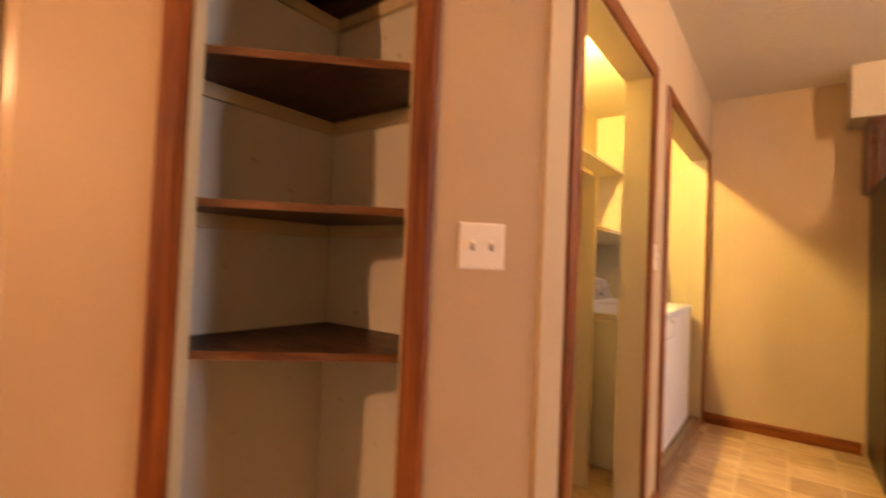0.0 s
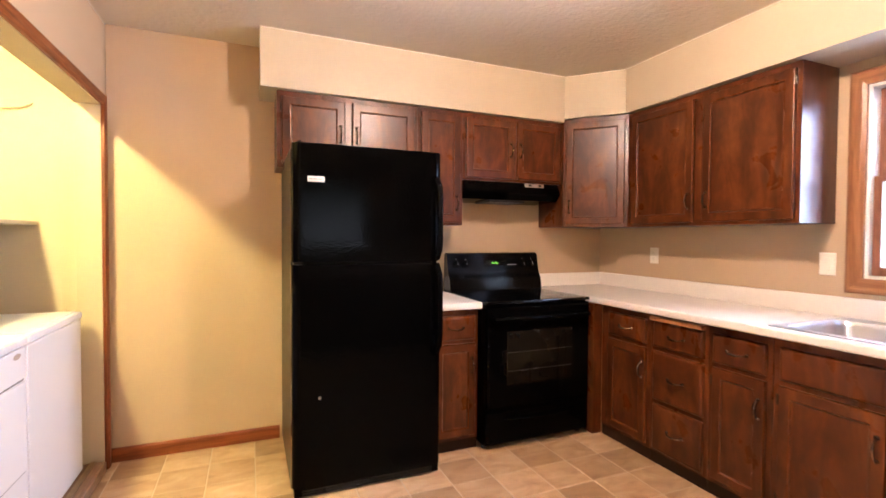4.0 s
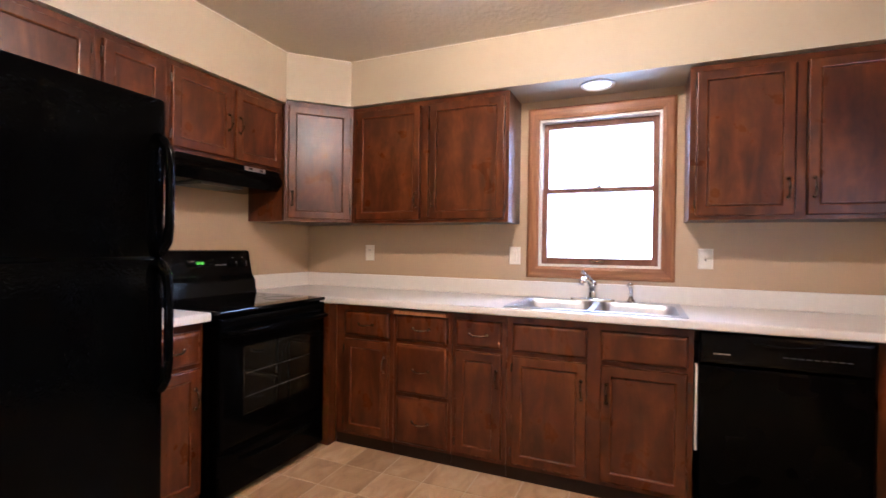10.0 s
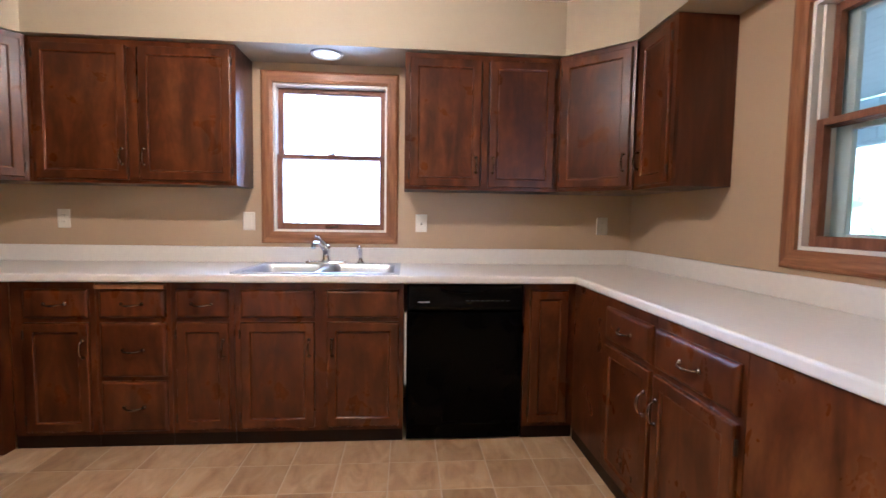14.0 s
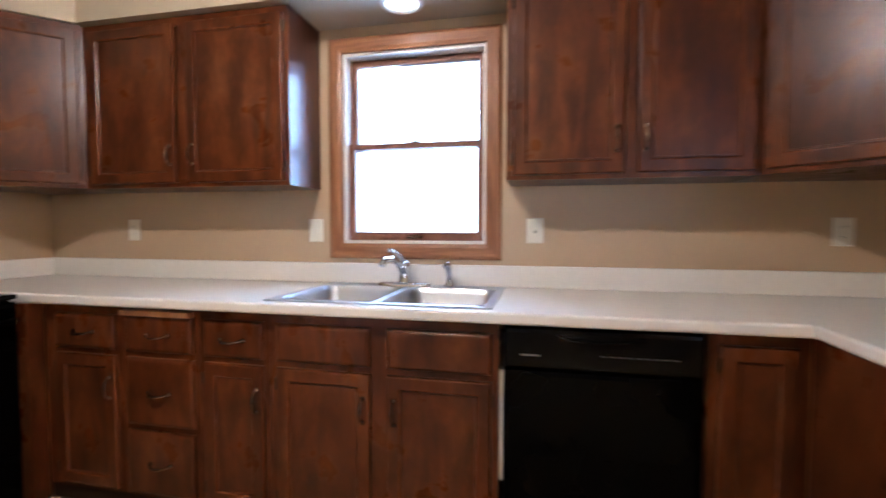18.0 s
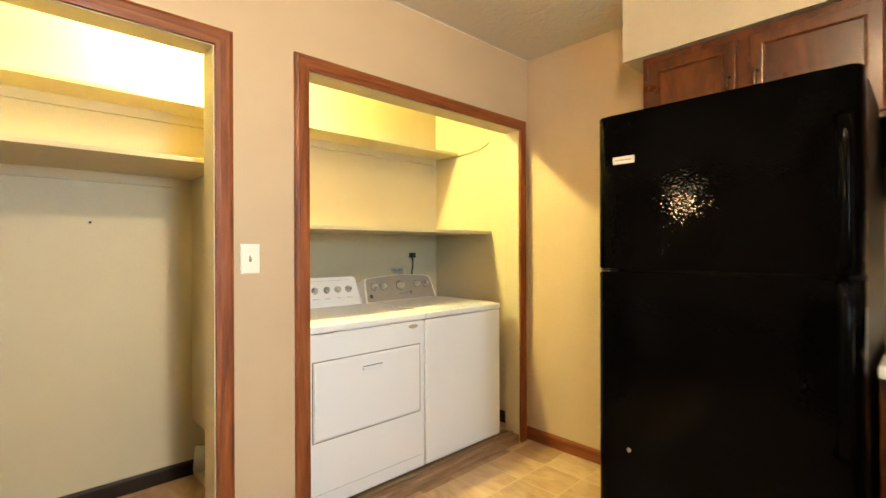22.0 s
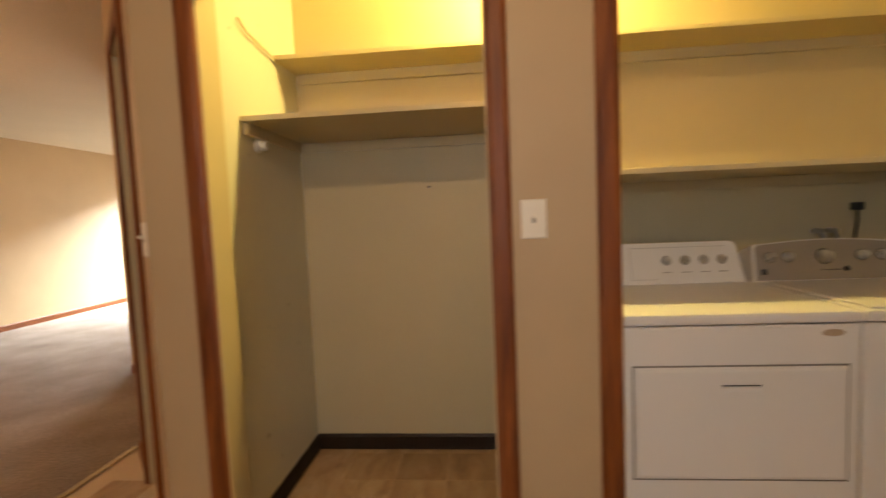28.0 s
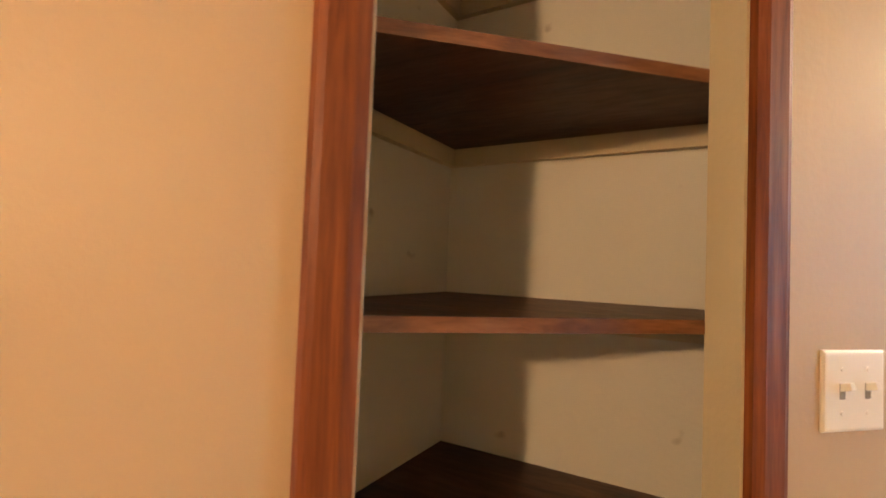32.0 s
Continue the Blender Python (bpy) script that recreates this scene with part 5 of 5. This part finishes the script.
STAIR = Matrix.Translation((SX, 0, 0)) @ Matrix.Rotation(radians(90), 4, "Z")
sc = casing("stair_casing", STAIR, -4.59, -3.88, 0, 1.985, TRIM, label="stained wood casing round the stair doorway")
jamb(sc, -4.59, -3.88, 1.985, 0.12, TRIM)
structure("wall_stair_side", box(-10.45, SX - 0.12, -4.80, -4.69, -2.6, CE), WALL, "tan stairwell wall")
structure("wall_stair_far", box(-9.05, -8.95, -4.69, -3.40, 0.14, CE), WALL, "tan bulkhead wall over the lower stairs")
structure("wall_stair_lower", box(-10.45, -10.35, -4.69, -3.40, -2.6, 0.3), CLOSET, "pale wall at the foot of the stairs")
# sloped underside; its shade is put into the grey-blue colour
bm = prism(bmesh.new(), [(-9.05, 0.14), (-10.35, -0.75), (-10.35, -0.65), (-9.05, 0.24)], 3.401, 4.689)
bm.transform(Matrix.Rotation(radians(90), 4, "X"))
structure("stair_soffit", bm, plain("grey_blue_soffit_shade", (0.17, 0.20, 0.20), 0.6), "grey-blue sloped underside over the lower stairs", "soffit")
structure("floor_basement", box(-10.35, -8.555, -4.69, -3.40, -2.6, FZ - 2.28), plain("grey_basement_floor", (0.30, 0.28, 0.25), 0.7, var=0.2), "grey floor at the foot of the stairs", "floor")
structure("wall_stair_north", box(-10.45, SX - 0.12, -3.40, -3.30, -2.6, CE), WALL, "tan stairwell wall")
structure("wall_hall_north", box(SX, -4.39, -2.0, -1.9, 0, CE), WALL, "tan hall end wall")
rail = thing("handrail", pose(0, 0, 0), "dark wooden handrail on brackets along the stairwell wall", "handrail")
part("rail", tube(bmesh.new(), [(-5.70, -4.625, 0.87), (-5.76, -4.625, 0.80), (-8.40, -4.625, -1.25)], 0.022, 10), SHELFWOOD, rail, "", True)
for k in (0.12, 0.5, 0.9):
    x, z = -5.76 - 1.8 * k, 0.80 - 1.40 * k
    part("bracket", tube(bmesh.new(), [(x, -4.689, z - 0.07), (x, -4.64, z - 0.07), (x, -4.625, z - 0.02)], 0.006, 6), BRASS, rail, "", True)
CARPET, ct, cb = material("beige_carpet", 0.95, spec=0.1)
cv = coords(ct)
cc = mixed(ct, ramp(ct, noise_of(ct, cv, 2.2, 5), [(0.3, (0.34, 0.280, 0.245)), (0.7, (0.51, 0.430, 0.380))]), ramp(ct, noise_of(ct, cv, 75, 4, 0.7), [(0.32, (0.42, 0.40, 0.39)), (0.66, (1, 1, 1))]), 0.85, "MULTIPLY")
ct.links.new(cc, cb.inputs["Base Color"])
bump(ct, cb, noise_of(ct, cv, 75, 4, 0.7), 1.0, 0.02)
for k in range(12):
    st = structure("stair_step", box(-5.56 - 0.25 * (k + 1), -5.56 - 0.25 * k, -4.69, -3.40, -2.6, FZ - 0.19 * (k + 1)), CARPET, "carpeted stair step going down", "stairs")
    tagged(st, group="stair steps")
structure("floor_living", bx(box(LX0, -2.322, LY0 - 0.12, -4.745, -0.08, FZ + 0.004), -5.56, -2.322, -4.745, -3.80, -0.08, FZ + 0.004), CARPET, "beige textured carpet", "floor")
structure("floor_hall", box(-5.56, -4.39, -3.80, -1.9, -0.08, FZ + 0.004), CARPET, "beige carpet in the hall", "floor")
ths = thing("threshold", pose(0, 0, 0), "brass-toned metal carpet threshold strip", "threshold", kind="structure")
part("strip", box(-4.33, -2.33, -3.822, -3.790, FZ + 0.004, FZ + 0.011, bevel=0.002), BRASS, ths)
LD = Matrix.Translation((0, LY0, 0)) @ Matrix.Rotation(radians(180), 4, "Z")
ld = casing("bedroom_casing", LD, 5.96, 6.78, 0, 1.985, TRIM, label="stained wood casing round a doorway across the living room")
jamb(ld, 5.96, 6.78, 1.985, 0.12, TRIM)
baseboard("baseboard_living", LD, 2.33, 5.88)
baseboard("baseboard_living_west", LD, 6.88, 10.0)
baseboard("baseboard_stair_wall", STAIR, -4.80, -4.64)
plate("light_switch", LD @ pose(5.74, 0, 1.2), "white light switch beside the doorway", 0.118, "toggle")
plate("outlet", LD @ pose(8.9, 0, 0.33), "white wall outlet near the floor")
plate("light_switch", Matrix.Translation((0, -4.69, 0)) @ Matrix.Rotation(radians(180), 4, "Z") @ pose(5.84, 0, 1.193), "ivory light switch in the stairwell", kind="toggle")
# hall and bathroom seen through the doorway
HY = LY0 - 0.12
structure("floor_back_hall", box(-8.5, -3.5, -9.0, HY, -0.08, FZ + 0.002), CARPET, "carpet in the back hall", "floor")
structure("floor_bathroom", box(-8.5, -3.5, -12.6, -9.0, -0.08, FZ + 0.002), plain("bathroom_floor", (0.30, 0.22, 0.16), 0.4, var=0.2), "brown bathroom floor", "floor")
structure("wall_back_hall", (lambda: [bx(bm := bmesh.new(), -8.5, -7.452, -9.1, -9.0, 0, CE), bx(bm, -6.588, -3.5, -9.1, -9.0, 0, CE), bx(bm, -7.452, -6.588, -9.1, -9.0, 2.042, CE)][-1])(), WALL, "tan back hall wall with a doorway")
BH = Matrix.Translation((0, -9.0, 0)) @ Matrix.Rotation(radians(180), 4, "Z")
bc = casing("bathroom_casing", BH, 6.60, 7.44, 0, 2.03, TRIM, label="stained wood casing round the bathroom doorway")
jamb(bc, 6.60, 7.44, 2.03, 0.10, TRIM)
structure("wall_bathroom_back", box(-8.5, -3.5, -12.72, -12.6, 0, CE), CLOSET, "pale bathroom wall")
structure("wall_bathroom_west", box(-8.39, -8.29, -12.6, HY, 0, CE), CLOSET, "pale bathroom side wall")
structure("wall_bathroom_east", box(-3.5, -3.4, -12.6, HY, 0, CE), CLOSET, "pale bathroom side wall")
structure("ceiling_bathroom", box(-8.6, -3.4, -12.72, HY, CE, CE + 0.1), CEILING, "pale back room ceiling", "ceiling")
dre = thing("vanity", pose(-8.03, -10.16, FZ, 0, 0, -90), "reddish wooden vanity in the bathroom", "vanity")
part("carcass", box(-0.45, 0.45, -0.25, 0.25, 0.0, 0.80, bevel=0.01), TRIM, dre)
part("top", box(-0.47, 0.47, -0.27, 0.28, 0.802, 0.83, bevel=0.006), LAMINATE, dre, "white vanity top")
for i in range(2):
    for j in range(3):
        d = part("drawer", panel(bmesh.new(), -0.43 + 0.435 * i, -0.01 + 0.435 * i, 0.07 + 0.24 * j, 0.29 + 0.24 * j, [(0, 0.25), (0, 0.262), (0.02, 0.27)]), TRIM, dre)
        part("knob", lathe(bmesh.new(), [(0.02, 0.27), (0.012, 0.29), (0.022, 0.31)], (-0.22 + 0.435 * i, 0, 0.18 + 0.24 * j), "Y", 10), BRASS, d)
# ceiling fan
fan = thing("ceiling_fan", pose(-3.88, -5.74, CE), "brown-bladed ceiling fan with lit globe", "ceiling fan")
part("canopy", lathe(bmesh.new(), [(0.075, 0.0), (0.07, -0.03), (0.02, -0.05), (0.014, -0.06), (0.014, -0.26)], (0, 0, 0), "Z", 20), BRASS, fan, "", True)
part("motor", lathe(bmesh.new(), [(0.02, -0.09), (0.13, -0.11), (0.15, -0.15), (0.13, -0.20), (0.06, -0.23)], (0, 0, -0.16), "Z", 24), BRASS, fan, "", True)
part("globe", lathe(bmesh.new(), [(0.05, -0.23), (0.09, -0.26), (0.11, -0.31), (0.09, -0.35), (0.02, -0.37)], (0, 0, -0.16), "Z", 24), glowing("lit_globe", (1.0, 0.76, 0.46), 90), fan, "lit glass globe", True)
for k in range(5):
    q = Matrix.Rotation(radians(72 * k + 115), 4, "Z")
    bm = bmesh.new()
    o = [(0.17, -0.05), (0.48, -0.072), (0.545, -0.054), (0.558, 0.0), (0.545, 0.054), (0.48, 0.072), (0.17, 0.05)]
    prism(bm, o, -0.004, 0.004)
    bm.transform(q @ Matrix.Translation((0, 0, -0.325)) @ Matrix.Rotation(radians(-15), 4, "X"))
    bl = part("blade", bm, SHELFWOOD, fan, "brown wooden fan blade")
    bm = tube(bmesh.new(), [(0.12, 0, -0.325), (0.24, 0, -0.332)], [0.014, 0.02], 8)
    bm.transform(q)
    part("blade_arm", bm, BRASS, bl)

# stair door standing open into the hall
ang = -2.0
dk = thing("stair_door", pose(-5.42, -3.700, 0, 0, 0, ang), "dark stained slab door standing open at the stair doorway", "door")
part("slab", box(0.0, 0.705, 0.0, 0.035, FZ + 0.012, 1.975, bevel=0.002), TRIM, dk)
for y, sg in ((0.0, -1), (0.035, 1)):
    kn = part("knob", lathe(bmesh.new(), [(0.030, y), (0.028, y + sg * 0.006), (0.011, y + sg * 0.012), (0.012, y + sg * 0.03), (0.026, y + sg * 0.042), (0.026, y + sg * 0.058), (0.012, y + sg * 0.066)], (0.635, 0, 0.93), "Y", 18), STEEL, dk, "satin metal door knob", True)
part("latch_plate", box(0.7045, 0.7065, 0.006, 0.029, 0.90, 0.96), STEEL, dk)
part("deadbolt", box(0.7045, 0.716, 0.010, 0.025, 1.07, 1.095), STEEL, dk)

# ---- floor tiles ----
GROUT = plain("pale_grout", (0.60, 0.47, 0.325), 0.8)
TILE, tt, tb = material("slate_look_vinyl_tile", 0.42, spec=0.4)
tv = coords(tt)
oi = tt.nodes.new("ShaderNodeObjectInfo")
off = nd(tt, "ShaderNodeVectorMath")
off.operation = "SCALE"
off.inputs["Scale"].default_value = 37.0
cx = tt.nodes.new("ShaderNodeCombineXYZ")
for k in range(3):
    tt.links.new(oi.outputs["Random"], cx.inputs[k])
tt.links.new(cx.outputs[0], off.inputs[0])
ad = tt.nodes.new("ShaderNodeVectorMath")
tt.links.new(tv, ad.inputs[0])
tt.links.new(off.outputs[0], ad.inputs[1])
mp = tt.nodes.new("ShaderNodeMapping")
mp.inputs["Scale"].default_value = (5, 11, 5)
mp.inputs["Rotation"].default_value = (0, 0, 0.5)
tt.links.new(ad.outputs[0], mp.inputs[0])
c1 = ramp(tt, noise_of(tt, mp.outputs[0], 1.0, 6, 0.6, Distortion=0.8), [(0.28, (0.39, 0.240, 0.128)), (0.5, (0.54, 0.360, 0.202)), (0.75, (0.66, 0.485, 0.305))])
c2 = ramp(tt, oi.outputs["Random"], [(0.0, (0.60, 0.54, 0.47)), (0.22, (0.80, 0.76, 0.70)), (0.6, (0.93, 0.91, 0.88)), (1.0, (1.05, 1.04, 1.02))])
tt.links.new(mixed(tt, c1, c2, 0.85, "MULTIPLY"), tb.inputs["Base Color"])
bump(tt, tb, noise_of(tt, mp.outputs[0], 4.0, 4), 0.3, 0.003)
fl = structure("floor", box(-4.39, 0.0, -3.80, 0.0, -0.08, FZ - 0.0015), GROUT, "slate-look tan vinyl tile floor with pale joints", "floor")
structure("floor_south", box(-2.33, 0.0, SY - 0.15, -3.80, -0.08, FZ + 0.003), GROUT, "vinyl floor under the south cabinets", "floor")
TS = 0.2305
meshes = []
for k in range(4):
    e = TS / 2 - 0.0032
    bm = bmesh.new()
    prism(bm, [(-e, -e), (e, -e), (e, e), (-e, e)], -0.006, 0.0)
    bmesh.ops.bevel(bm, geom=[x for x in bm.edges if x.verts[0].co.z > -0.001 and x.verts[1].co.z > -0.001], offset=0.0015, segments=1, affect="EDGES")
    me = bpy.data.meshes.new("tile")
    bm.to_mesh(me)
    bm.free()
    me.materials.append(TILE)
    meshes.append(me)
nx, ny = 18, 17
for i in range(nx):
    for j in range(ny):
        x, y = -0.575 - TS * (i + 0.5) + 0.005, -0.23 - TS * (j - 0.5) + 0.002
        if x < W - 0.10 and y > -2.80:
            continue
        if x < -4.2 or y < -3.70 or y > -0.01:
            continue
        if x < W - 0.05 and y < -2.85 and (x - DG0.x) - (y - DG0.y) < -0.05:
            continue
        o = new("tile", meshes[(i * 7 + j * 3) % 4])
        o.location = (x, y, FZ + 0.0005 * ((i * 5 + j * 11) % 3) / 3)
        o.parent = fl
# raised closet floor with its sill
cf = structure("floor_closet", box(BACK, W - 0.112, -2.745, 0.0, 0.0, CZ - 0.0015), TILE, "slate-look tile floor of the closets", "floor")
for i in range(4):
    for j in range(12):
        x, y = W - 0.112 - TS * (i + 0.5) - 0.004, -0.12 - TS * j
        if x < BACK + 0.08 or y < -2.64:
            continue
        o = new("tile", meshes[(i * 7 + j * 3) % 4])
        o.location = (x, y, CZ)
        o.parent = cf
for a, b in ((OP1[0], OP1[1]), (OP2[0], OP2[1])):
    si = thing("closet_sill", WEST @ pose((a + b) / 2, 0, 0), "worn wooden sill strip across the closet opening", "sill", kind="structure")
    h = (b - a) / 2 - 0.017
    part("strip", box(-h, h, -0.012, 0.118, FZ, CZ + 0.004, bevel=0.006), SILL_WOOD, si)
    part("floor_guide", box(-h, h, 0.035, 0.060, CZ + 0.0045, CZ + 0.009), BRASS, si)
